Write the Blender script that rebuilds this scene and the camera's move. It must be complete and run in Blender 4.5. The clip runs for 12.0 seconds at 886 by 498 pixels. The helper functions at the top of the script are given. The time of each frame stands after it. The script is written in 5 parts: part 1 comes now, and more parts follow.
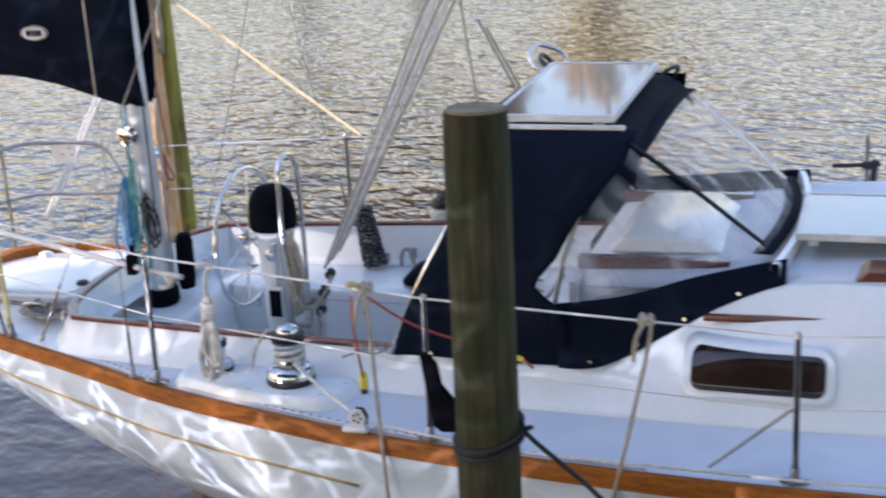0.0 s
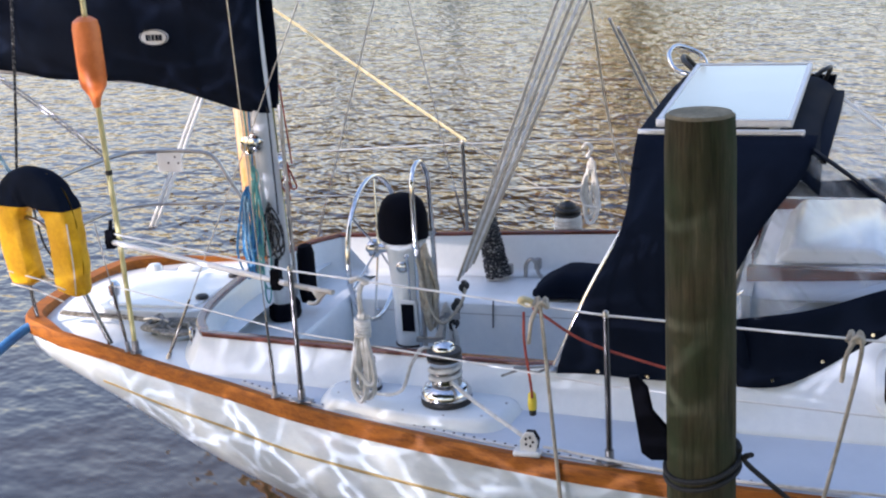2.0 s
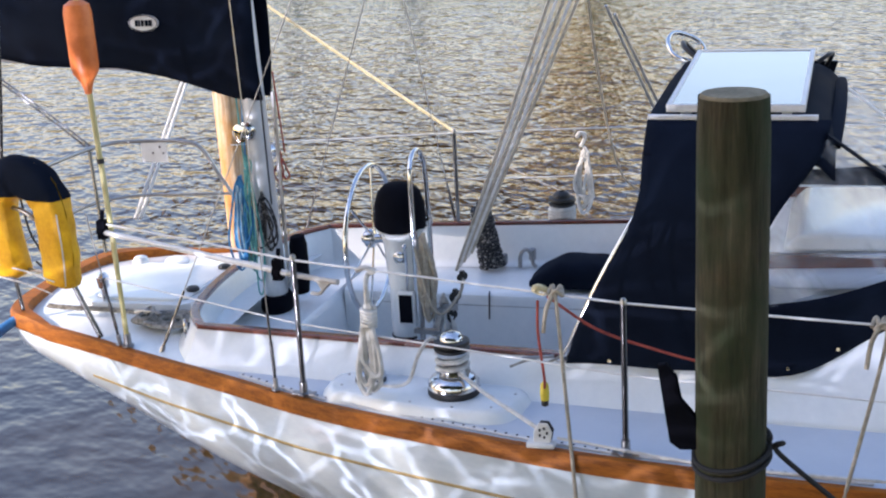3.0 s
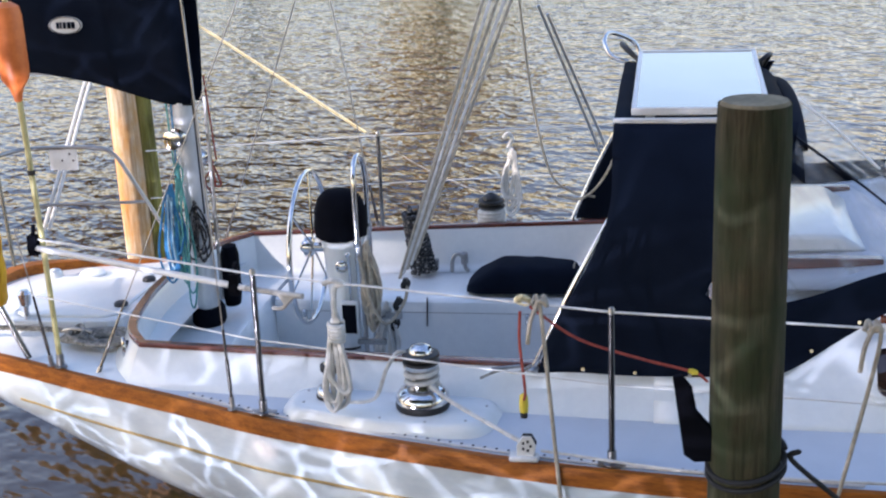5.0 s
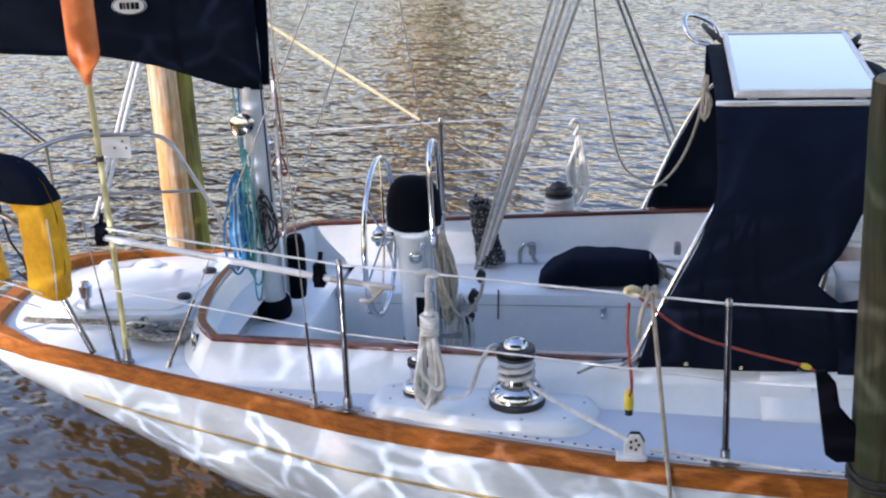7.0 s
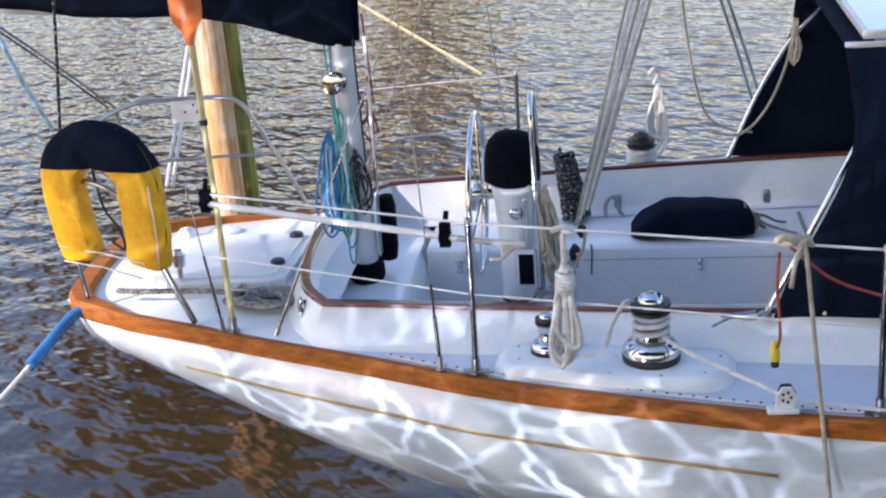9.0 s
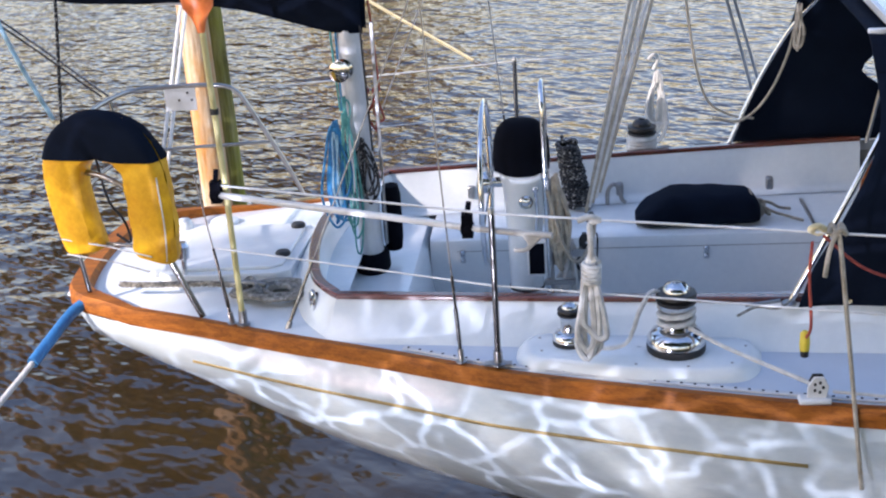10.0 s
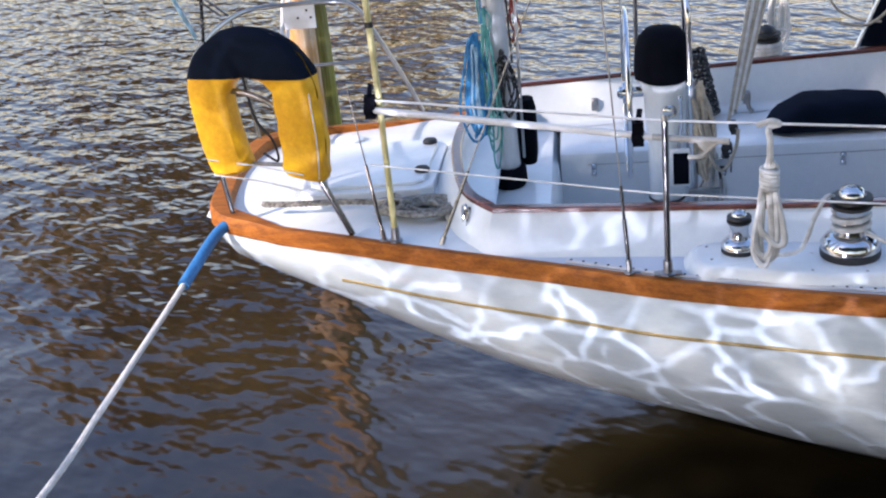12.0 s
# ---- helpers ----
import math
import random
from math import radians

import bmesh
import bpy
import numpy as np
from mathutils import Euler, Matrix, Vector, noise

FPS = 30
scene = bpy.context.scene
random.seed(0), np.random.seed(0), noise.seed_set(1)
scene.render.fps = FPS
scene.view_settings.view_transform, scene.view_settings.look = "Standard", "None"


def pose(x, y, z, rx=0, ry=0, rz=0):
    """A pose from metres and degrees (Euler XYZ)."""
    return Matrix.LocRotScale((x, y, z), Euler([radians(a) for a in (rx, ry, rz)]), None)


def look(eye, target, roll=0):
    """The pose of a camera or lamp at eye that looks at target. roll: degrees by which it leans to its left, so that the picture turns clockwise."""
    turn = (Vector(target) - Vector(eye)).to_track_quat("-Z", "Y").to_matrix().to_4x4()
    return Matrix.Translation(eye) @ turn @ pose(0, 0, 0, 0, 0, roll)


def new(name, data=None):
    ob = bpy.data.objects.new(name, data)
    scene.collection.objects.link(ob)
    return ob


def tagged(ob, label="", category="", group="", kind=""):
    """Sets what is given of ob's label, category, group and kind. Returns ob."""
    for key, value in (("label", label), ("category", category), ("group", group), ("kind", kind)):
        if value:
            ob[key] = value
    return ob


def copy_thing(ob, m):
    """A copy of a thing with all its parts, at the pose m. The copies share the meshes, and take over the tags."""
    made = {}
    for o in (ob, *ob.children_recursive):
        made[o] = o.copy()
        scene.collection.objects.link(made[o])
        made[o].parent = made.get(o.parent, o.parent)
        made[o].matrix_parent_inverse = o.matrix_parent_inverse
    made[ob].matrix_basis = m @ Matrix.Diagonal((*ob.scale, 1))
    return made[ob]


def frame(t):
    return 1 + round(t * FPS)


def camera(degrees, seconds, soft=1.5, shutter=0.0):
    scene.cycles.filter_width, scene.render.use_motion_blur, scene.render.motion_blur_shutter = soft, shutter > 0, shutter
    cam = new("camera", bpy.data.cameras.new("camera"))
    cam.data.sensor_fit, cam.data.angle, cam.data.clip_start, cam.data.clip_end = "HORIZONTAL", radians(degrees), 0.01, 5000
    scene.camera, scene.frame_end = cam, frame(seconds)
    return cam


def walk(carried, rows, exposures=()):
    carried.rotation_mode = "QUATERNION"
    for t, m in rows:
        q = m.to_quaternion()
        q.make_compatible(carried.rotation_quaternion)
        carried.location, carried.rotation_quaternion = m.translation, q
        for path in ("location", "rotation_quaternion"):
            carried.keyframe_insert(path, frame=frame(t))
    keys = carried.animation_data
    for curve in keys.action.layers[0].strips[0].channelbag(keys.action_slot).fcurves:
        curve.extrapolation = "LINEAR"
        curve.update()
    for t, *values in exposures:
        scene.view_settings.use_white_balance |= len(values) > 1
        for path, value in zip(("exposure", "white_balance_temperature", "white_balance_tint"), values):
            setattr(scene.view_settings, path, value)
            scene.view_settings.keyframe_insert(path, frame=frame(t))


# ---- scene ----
cam = camera(35.2, 12.0, soft=2.1, shutter=0.4)
PATH = [
    (0, (3.985, -7.012, 3.516), (3.384, -5.187, 2.958), -2.9),
    (0.5, (3.773, -6.928, 3.502), (3.065, -5.139, 2.957), -3.4),
    (1, (3.622, -6.9, 3.531), (2.867, -5.137, 2.965), -2.4),
    (1.5, (3.439, -6.91, 3.512), (2.722, -5.133, 2.941), -2.3),
    (2, (3.244, -6.898, 3.499), (2.623, -5.079, 2.947), -3.4),
    (2.5, (3.129, -6.908, 3.477), (2.555, -5.082, 2.897), -2.8),
    (3, (2.981, -6.856, 3.439), (2.423, -5.019, 2.879), -3.1),
    (3.2, (2.918, -6.834, 3.454), (2.392, -4.987, 2.896), -3.1),
    (4.8, (2.438, -6.806, 3.488), (2.083, -4.922, 2.92), -2.2),
    (5, (2.368, -6.8, 3.486), (2.045, -4.913, 2.905), -2.3),
    (5.5, (2.281, -6.761, 3.478), (1.962, -4.881, 2.875), -2.4),
    (6, (2.167, -6.708, 3.435), (1.833, -4.825, 2.851), -2.9),
    (6.5, (2.051, -6.647, 3.415), (1.727, -4.763, 2.829), -2.4),
    (8.5, (1.394, -6.567, 3.375), (1.12, -4.686, 2.751), -3.2),
    (9, (1.254, -6.544, 3.383), (0.983, -4.672, 2.734), -3.8),
    (9.5, (1.156, -6.52, 3.397), (0.902, -4.656, 2.719), -3.0),
    (10, (0.946, -6.471, 3.393), (0.75, -4.598, 2.718), -3.5),
    (10.5, (0.74, -6.464, 3.408), (0.597, -4.603, 2.691), -4.0),
    (11, (0.599, -6.459, 3.388), (0.369, -4.62, 2.637), -3.7),
    (11.5, (0.435, -6.439, 3.349), (0.178, -4.606, 2.592), -5.0),
    (12, (0.331, -6.472, 3.359), (0.111, -4.641, 2.587), -5.2),
]
walk(cam, [(t, look(eye, target, roll)) for t, eye, target, roll in PATH], exposures=[(0.0, 1.12, 6000, 27), (5.5, 1.07, 5780, 26), (12.0, 1.05, 5720, 26)])

# ---- light ----
SUN_AZ, SUN_EL = radians(212), radians(31)
sun_dir = Vector((math.cos(SUN_AZ) * math.cos(SUN_EL), math.sin(SUN_AZ) * math.cos(SUN_EL), math.sin(SUN_EL)))
world = bpy.data.worlds.new("sky")
scene.world = world
world.use_nodes = True
wt = world.node_tree
sky = wt.nodes.new("ShaderNodeTexSky")
sky.sky_type = "NISHITA"
sky.sun_disc = False
sky.sun_elevation = SUN_EL
sky.sun_rotation = radians(90) - SUN_AZ
sky.dust_density = 1.0
sky.air_density = 1.7
wt.links.new(sky.outputs[0], wt.nodes["Background"].inputs[0])
wt.nodes["Background"].inputs[1].default_value = 0.15
sun = new("sun", bpy.data.lights.new("sun", "SUN"))
sun.data.energy = 3.2
sun.data.angle = radians(0.55)
sun.data.color = (1.0, 0.88, 0.68)
sun.matrix_world = look(sun_dir * 40, (0, 0, 0))
# added spot lamp for sunlight thrown up on the topsides by the moving water between boat and dock
glint = new("water_glint_lamp", bpy.data.lights.new("water_glint_lamp", "SPOT"))
glint.data.energy = 1420
glint.data.color = (0.95, 0.98, 1.0)
glint.data.shadow_soft_size = 0.02
glint.data.spot_size = radians(96)
glint.data.spot_blend = 0.5
glint.matrix_world = look((-1.3, -5.6, 0.10), (0.5, -1.3, 0.60))
glint.data.use_nodes = True
gt = glint.data.node_tree
ge = gt.nodes["Emission"]
tc = gt.nodes.new("ShaderNodeTexCoord")
gm = gt.nodes.new("ShaderNodeMapping")
gm.inputs["Scale"].default_value = (14.5, 21.0, 14.5)
gt.links.new(tc.outputs["Normal"], gm.inputs["Vector"])
gn = gt.nodes.new("ShaderNodeTexNoise")
gn.inputs["Scale"].default_value, gn.inputs["Detail"].default_value = 0.9, 2.0
gt.links.new(gm.outputs[0], gn.inputs["Vector"])
gv = gt.nodes.new("ShaderNodeVectorMath")
gv.operation = "MULTIPLY_ADD"
gv.inputs[1].default_value = (1.0, 1.0, 1.0)
gt.links.new(gn.outputs["Color"], gv.inputs[0])
gt.links.new(gm.outputs[0], gv.inputs[2])
# cell edges in the lamp's strength imitate the caustic lines
total = None
for scale, power, gain in ((1.0, 9.0, 1.0), (1.75, 12.0, 0.5)):
    vo = gt.nodes.new("ShaderNodeTexVoronoi")
    vo.feature = "DISTANCE_TO_EDGE"
    vo.inputs["Scale"].default_value = scale
    gt.links.new(gv.outputs[0], vo.inputs["Vector"])
    inv = gt.nodes.new("ShaderNodeMath")
    inv.operation = "SUBTRACT"
    inv.use_clamp = True
    inv.inputs[0].default_value = 1.0
    gt.links.new(vo.outputs["Distance"], inv.inputs[1])
    pw = gt.nodes.new("ShaderNodeMath")
    pw.operation = "POWER"
    pw.inputs[1].default_value = power * 9.0
    gt.links.new(inv.outputs[0], pw.inputs[0])
    sc = gt.nodes.new("ShaderNodeMath")
    sc.operation = "MULTIPLY"
    sc.inputs[1].default_value = gain
    gt.links.new(pw.outputs[0], sc.inputs[0])
    if total is None:
        total = sc
    else:
        ad = gt.nodes.new("ShaderNodeMath")
        gt.links.new(total.outputs[0], ad.inputs[0])
        gt.links.new(sc.outputs[0], ad.inputs[1])
        total = ad
fine = gt.nodes.new("ShaderNodeTexNoise")
fine.inputs["Scale"].default_value = 0.8
gt.links.new(gm.outputs[0], fine.inputs["Vector"])
fm = gt.nodes.new("ShaderNodeMapRange")
fm.inputs["From Min"].default_value, fm.inputs["From Max"].default_value, fm.inputs["To Min"].default_value, fm.inputs["To Max"].default_value = 0.35, 0.65, 0.25, 1.2
gt.links.new(fine.outputs["Fac"], fm.inputs["Value"])
mu = gt.nodes.new("ShaderNodeMath")
mu.operation = "MULTIPLY_ADD"
# even fill from the same lamp lifts the whole hull side
mu.inputs[2].default_value = 0.035
gt.links.new(total.outputs[0], mu.inputs[0])
gt.links.new(fm.outputs[0], mu.inputs[1])
gt.links.new(mu.outputs[0], ge.inputs["Strength"])


# ---- materials ----
def mat_new(name):
    m = bpy.data.materials.new(name)
    m.use_nodes = True
    t = m.node_tree
    return m, t, t.nodes["Principled BSDF"]


def coords(t, scale, kind="Object"):
    tc = t.nodes.new("ShaderNodeTexCoord")
    mp = t.nodes.new("ShaderNodeMapping")
    mp.inputs["Scale"].default_value = scale if hasattr(scale, "__len__") else (scale,) * 3
    t.links.new(tc.outputs[kind], mp.inputs["Vector"])
    return mp.outputs[0]


def noise_tex(t, vec, scale, detail=4, rough=0.55):
    n = t.nodes.new("ShaderNodeTexNoise")
    n.inputs["Scale"].default_value, n.inputs["Detail"].default_value, n.inputs["Roughness"].default_value = scale, detail, rough
    t.links.new(vec, n.inputs["Vector"])
    return n.outputs["Fac"]


def ramp(t, fac, stops):
    r = t.nodes.new("ShaderNodeValToRGB")
    r.color_ramp.elements[0].position, r.color_ramp.elements[0].color = stops[0][0], (*stops[0][1], 1)
    r.color_ramp.elements[1].position, r.color_ramp.elements[1].color = stops[-1][0], (*stops[-1][1], 1)
    for p, c in stops[1:-1]:
        r.color_ramp.elements.new(p).color = (*c, 1)
    t.links.new(fac, r.inputs[0])
    return r.outputs[0]


def bump(t, bsdf, height, strength, dist):
    b = t.nodes.new("ShaderNodeBump")
    b.inputs["Strength"].default_value, b.inputs["Distance"].default_value = strength, dist
    t.links.new(height, b.inputs["Height"])
    t.links.new(b.outputs[0], bsdf.inputs["Normal"])


def surface(name, a, b, scale=6.0, stretch=(1, 1, 1), rough=0.5, metal=0.0, fine=60.0, relief=0.15, depth=0.002, coat=0.0, low=0.35, high=0.65, spec=0.5, rough2=None):
    """A surface whose colour wanders from a to b at a large and a fine scale."""
    m, t, p = mat_new(name)
    v = coords(t, stretch)
    big, small = noise_tex(t, v, scale), noise_tex(t, v, fine, 6, 0.65)
    mix = t.nodes.new("ShaderNodeMath")
    mix.operation = "MULTIPLY_ADD"
    mix.inputs[1].default_value = 0.45
    t.links.new(small, mix.inputs[0])
    half = t.nodes.new("ShaderNodeMath")
    half.operation = "MULTIPLY"
    half.inputs[1].default_value = 0.55
    t.links.new(big, half.inputs[0])
    t.links.new(half.outputs[0], mix.inputs[2])
    t.links.new(ramp(t, mix.outputs[0], [(low, a), (high, b)]), p.inputs["Base Color"])
    p.inputs["Metallic"].default_value = metal
    p.inputs["Specular IOR Level"].default_value = spec
    p.inputs["Coat Weight"].default_value = coat
    p.inputs["Coat Roughness"].default_value = 0.12
    rr = t.nodes.new("ShaderNodeMapRange")
    rr.inputs["To Min"].default_value, rr.inputs["To Max"].default_value = rough * 0.8, min(1.0, rough2 or rough * 1.25)
    t.links.new(big, rr.inputs["Value"])
    t.links.new(rr.outputs[0], p.inputs["Roughness"])
    bump(t, p, small, relief, depth)
    return m


GEL = surface("gelcoat", (0.70, 0.735, 0.74), (0.785, 0.815, 0.81), 2.2, rough=0.24, fine=25, relief=0.03, coat=0.3)
HULLP = surface("hull_paint", (0.53, 0.615, 0.665), (0.68, 0.745, 0.775), 1.6, (1, 1, 2.5), rough=0.2, fine=14, relief=0.03, coat=0.4)
DECKM = surface("nonskid_deck", (0.50, 0.55, 0.61), (0.62, 0.66, 0.71), 3.5, rough=0.65, fine=320, relief=0.5, depth=0.001)
TEAK = surface("oiled_teak", (0.15, 0.040, 0.003), (0.43, 0.140, 0.012), 5, (1, 6, 9), rough=0.6, fine=26, relief=0.3, spec=0.25)
VARN = surface("varnished_mahogany", (0.06, 0.016, 0.009), (0.20, 0.055, 0.025), 4, (1, 8, 8), rough=0.25, fine=22, relief=0.12, coat=0.6)
NAVY = surface("navy_canvas", (0.0024, 0.0042, 0.0105), (0.007, 0.0115, 0.023), 3, rough=0.92, fine=260, relief=0.45, depth=0.0015, spec=0.07)
BLACKC = surface("black_cloth", (0.0018, 0.002, 0.004), (0.005, 0.006, 0.011), 5, rough=0.9, fine=220, relief=0.5, spec=0.07)
RUBBER = surface("black_rubber", (0.008, 0.008, 0.008), (0.022, 0.022, 0.022), 8, rough=0.5, fine=90)
STEEL = surface("stainless_steel", (0.52, 0.53, 0.54), (0.70, 0.70, 0.70), 6, rough=0.14, metal=1.0, fine=80, relief=0.04)
DULLST = surface("weathered_steel", (0.25, 0.25, 0.25), (0.45, 0.44, 0.42), 6, rough=0.35, metal=1.0, fine=80, relief=0.08)
# darker base colour puts the reflection of dark trees into the steel
DARKST = surface("steel_with_dark_reflection", (0.10, 0.10, 0.10), (0.26, 0.25, 0.24), 6, rough=0.22, metal=1.0, fine=80, relief=0.06)
ALU = surface("anodised_aluminium", (0.55, 0.56, 0.57), (0.72, 0.72, 0.71), 3, (1, 1, 0.3), rough=0.45, metal=0.2, fine=60, relief=0.05)
WROPE = surface("white_rope", (0.50, 0.49, 0.45), (0.78, 0.77, 0.73), 30, rough=0.85, fine=420, relief=0.9, depth=0.004)
TROPE = surface("tan_rope", (0.27, 0.23, 0.17), (0.52, 0.47, 0.37), 30, rough=0.9, fine=380, relief=0.9, depth=0.004)
MROPE = surface("grey_mooring_rope", (0.11, 0.10, 0.085), (0.42, 0.40, 0.35), 45, rough=0.9, fine=160, relief=0.9, depth=0.004, low=0.4, high=0.6)
YROPE = surface("pale_yellow_rope", (0.52, 0.44, 0.22), (0.74, 0.66, 0.42), 25, rough=0.85, fine=300, relief=0.8, depth=0.003)
BROPE = surface("black_rope", (0.006, 0.006, 0.007), (0.03, 0.03, 0.03), 30, rough=0.8, fine=320, relief=0.8, depth=0.003)
SPECK = surface("speckled_rope", (0.01, 0.01, 0.012), (0.42, 0.40, 0.36), 70, rough=0.85, fine=110, relief=0.9, depth=0.004, low=0.53, high=0.60)
BLUER = surface("blue_rope", (0.012, 0.11, 0.28), (0.06, 0.30, 0.55), 30, rough=0.8, fine=300, relief=0.8, depth=0.003)
PALEBL = surface("faded_blue_rope", (0.16, 0.34, 0.46), (0.45, 0.62, 0.70), 30, rough=0.85, fine=300, relief=0.8, depth=0.003)
CREAM = surface("cream_strip", (0.62, 0.58, 0.50), (0.78, 0.74, 0.66), 12, rough=0.5, fine=90, relief=0.2)
TEALR = surface("teal_rope", (0.03, 0.22, 0.22), (0.20, 0.48, 0.42), 30, rough=0.8, fine=300, relief=0.8, depth=0.003)
REDR = surface("red_rope", (0.24, 0.03, 0.02), (0.45, 0.09, 0.05), 30, rough=0.8, fine=300, relief=0.8, depth=0.003)
CHAFE = surface("blue_hose", (0.012, 0.09, 0.26), (0.04, 0.20, 0.46), 9, rough=0.5, fine=60)
YELLOW = surface("yellow_vinyl", (0.66, 0.30, 0.002), (0.90, 0.50, 0.004), 5, spec=0.3, rough=0.5, fine=35, relief=0.3, depth=0.004)
ORANGE = surface("orange_plastic", (0.62, 0.13, 0.02), (0.80, 0.22, 0.045), 4, rough=0.45, fine=30, relief=0.1)
POLEY = surface("yellowed_fibreglass", (0.50, 0.44, 0.17), (0.66, 0.58, 0.28), 8, (1, 1, 0.3), rough=0.4, fine=60, relief=0.1)
GOLD = surface("gold_stripe", (0.28, 0.19, 0.06), (0.48, 0.35, 0.13), 9, rough=0.35, fine=50, relief=0.03)
WHITEP = surface("white_plastic", (0.62, 0.62, 0.60), (0.76, 0.76, 0.74), 6, rough=0.4, fine=60, relief=0.05)
DARKP = surface("smoked_acrylic", (0.018, 0.010, 0.008), (0.035, 0.02, 0.014), 3, rough=0.08, fine=10, relief=0.01, coat=0.5)
GREYPL = surface("grey_plastic", (0.30, 0.29, 0.27), (0.46, 0.45, 0.42), 9, rough=0.5, fine=60)
YPLUG = surface("yellow_plug", (0.60, 0.45, 0.02), (0.75, 0.60, 0.05), 9, rough=0.5, fine=60)


def pile_wood(name, dark, pale, moss, roughness=0.9):
    """Weathered round timber: long grain, checks and green algae."""
    m, t, p = mat_new(name)
    v = coords(t, (1, 1, 0.06))
    grain = noise_tex(t, v, 34, 8, 0.7)
    col = ramp(t, grain, [(0.32, dark), (0.7, pale)])
    algae = noise_tex(t, coords(t, (1, 1, 0.5)), 4.5, 6, 0.7)
    mixc = t.nodes.new("ShaderNodeMix")
    mixc.data_type = "RGBA"
    t.links.new(ramp(t, algae, [(0.38, (0, 0, 0)), (0.66, (1, 1, 1))]), mixc.inputs["Factor"])
    t.links.new(col, mixc.inputs["A"])
    mixc.inputs["B"].default_value = (*moss, 1)
    t.links.new(mixc.outputs["Result"], p.inputs["Base Color"])
    p.inputs["Roughness"].default_value = roughness
    p.inputs["Specular IOR Level"].default_value = 0.2
    bump(t, p, grain, 0.9, 0.012)
    return m


PILE = pile_wood("weathered_piling", (0.008, 0.007, 0.004), (0.115, 0.095, 0.055), (0.032, 0.044, 0.02))
# far piling: sunlight is put into the colour as pale and orange tones
PILEF = pile_wood("sunlit_tone_piling", (0.30, 0.12, 0.025), (0.92, 0.84, 0.64), (0.62, 0.30, 0.07))
PILEG = pile_wood("mossy_piling", (0.02, 0.016, 0.006), (0.52, 0.46, 0.20), (0.30, 0.29, 0.04))
PILETOP = surface("piling_end_grain", (0.10, 0.085, 0.05), (0.26, 0.22, 0.14), 12, rough=0.9, fine=70, relief=0.6, depth=0.006)
DOCKW = surface("dock_planks", (0.14, 0.12, 0.10), (0.30, 0.27, 0.23), 3, (1, 12, 1), rough=0.9, fine=30, relief=0.5)
GRASSM = surface("bank_grass", (0.03, 0.05, 0.012), (0.09, 0.11, 0.03), 2, rough=0.9, fine=40, relief=0.8, depth=0.03)
BARK = surface("bark", (0.05, 0.04, 0.03), (0.16, 0.13, 0.1), 5, (1, 1, 0.2), rough=0.9, fine=30, relief=0.9, depth=0.02)
LEAF = surface("green_leaves", (0.03, 0.06, 0.012), (0.08, 0.12, 0.03), 1.0, rough=0.6, fine=9)
LEAFG = surface("golden_leaves", (0.38, 0.22, 0.04), (0.66, 0.43, 0.09), 0.4, rough=0.7, fine=3)

# water: dark, nearly still, with short wind ripples over a long slow swell
WATER, t, p = mat_new("harbour_water")
v = coords(t, (1.0, 1.0, 1.0))
murk = noise_tex(t, v, 0.7, 5)
t.links.new(ramp(t, murk, [(0.4, (0.003, 0.003, 0.002)), (0.62, (0.020, 0.015, 0.005))]), p.inputs["Base Color"])
p.inputs["Roughness"].default_value = 0.13
p.inputs["IOR"].default_value = 1.42
p.inputs["Specular Tint"].default_value = (1.0, 0.82, 0.82, 1)
p.inputs["Coat Weight"].default_value = 1.0
p.inputs["Coat Tint"].default_value = (1.0, 0.984, 0.988, 1)
graze = t.nodes.new("ShaderNodeLayerWeight")
sheen = t.nodes.new("ShaderNodeMapRange")
sheen.inputs["From Min"].default_value, sheen.inputs["From Max"].default_value, sheen.inputs["To Min"].default_value, sheen.inputs["To Max"].default_value = 0.42, 0.80, 0.80, 1.0
t.links.new(graze.outputs["Facing"], sheen.inputs["Value"])
t.links.new(sheen.outputs[0], p.inputs["Specular IOR Level"])
p.inputs["Coat IOR"].default_value = 1.04
p.inputs["Coat Roughness"].default_value = 0.05
turned = t.nodes.new("ShaderNodeMapping")
turned.inputs["Rotation"].default_value = (0, 0, radians(38))
t.links.new(v, turned.inputs["Vector"])
drawn = t.nodes.new("ShaderNodeMapping")
drawn.inputs["Scale"].default_value = (0.95, 1.5, 1.0)
t.links.new(turned.outputs[0], drawn.inputs["Vector"])
rip = noise_tex(t, drawn.outputs[0], 3.0, 2.2, 0.5)
swell = noise_tex(t, coords(t, (1.0, 1.5, 1.0)), 1.1, 1.5, 0.45)
add = t.nodes.new("ShaderNodeMath")
add.operation = "MULTIPLY_ADD"
add.inputs[1].default_value = 0.9
t.links.new(swell, add.inputs[0])
t.links.new(rip, add.inputs[2])
bump(t, p, add.outputs[0], 1.0, 0.066)
# the lee between dock and boat lies calmer than the open water
bn = p.inputs["Normal"].links[0].from_node
sx = t.nodes.new("ShaderNodeSeparateXYZ")
t.links.new(v, sx.inputs[0])
lee = t.nodes.new("ShaderNodeMapRange")
lee.inputs["From Min"].default_value, lee.inputs["From Max"].default_value, lee.inputs["To Min"].default_value, lee.inputs["To Max"].default_value = -1.0, 6.0, 0.23, 1.0
t.links.new(sx.outputs["Y"], lee.inputs["Value"])
t.links.new(lee.outputs[0], bn.inputs["Strength"])
t.links.new(p.inputs["Normal"].links[0].from_socket, p.inputs["Coat Normal"])

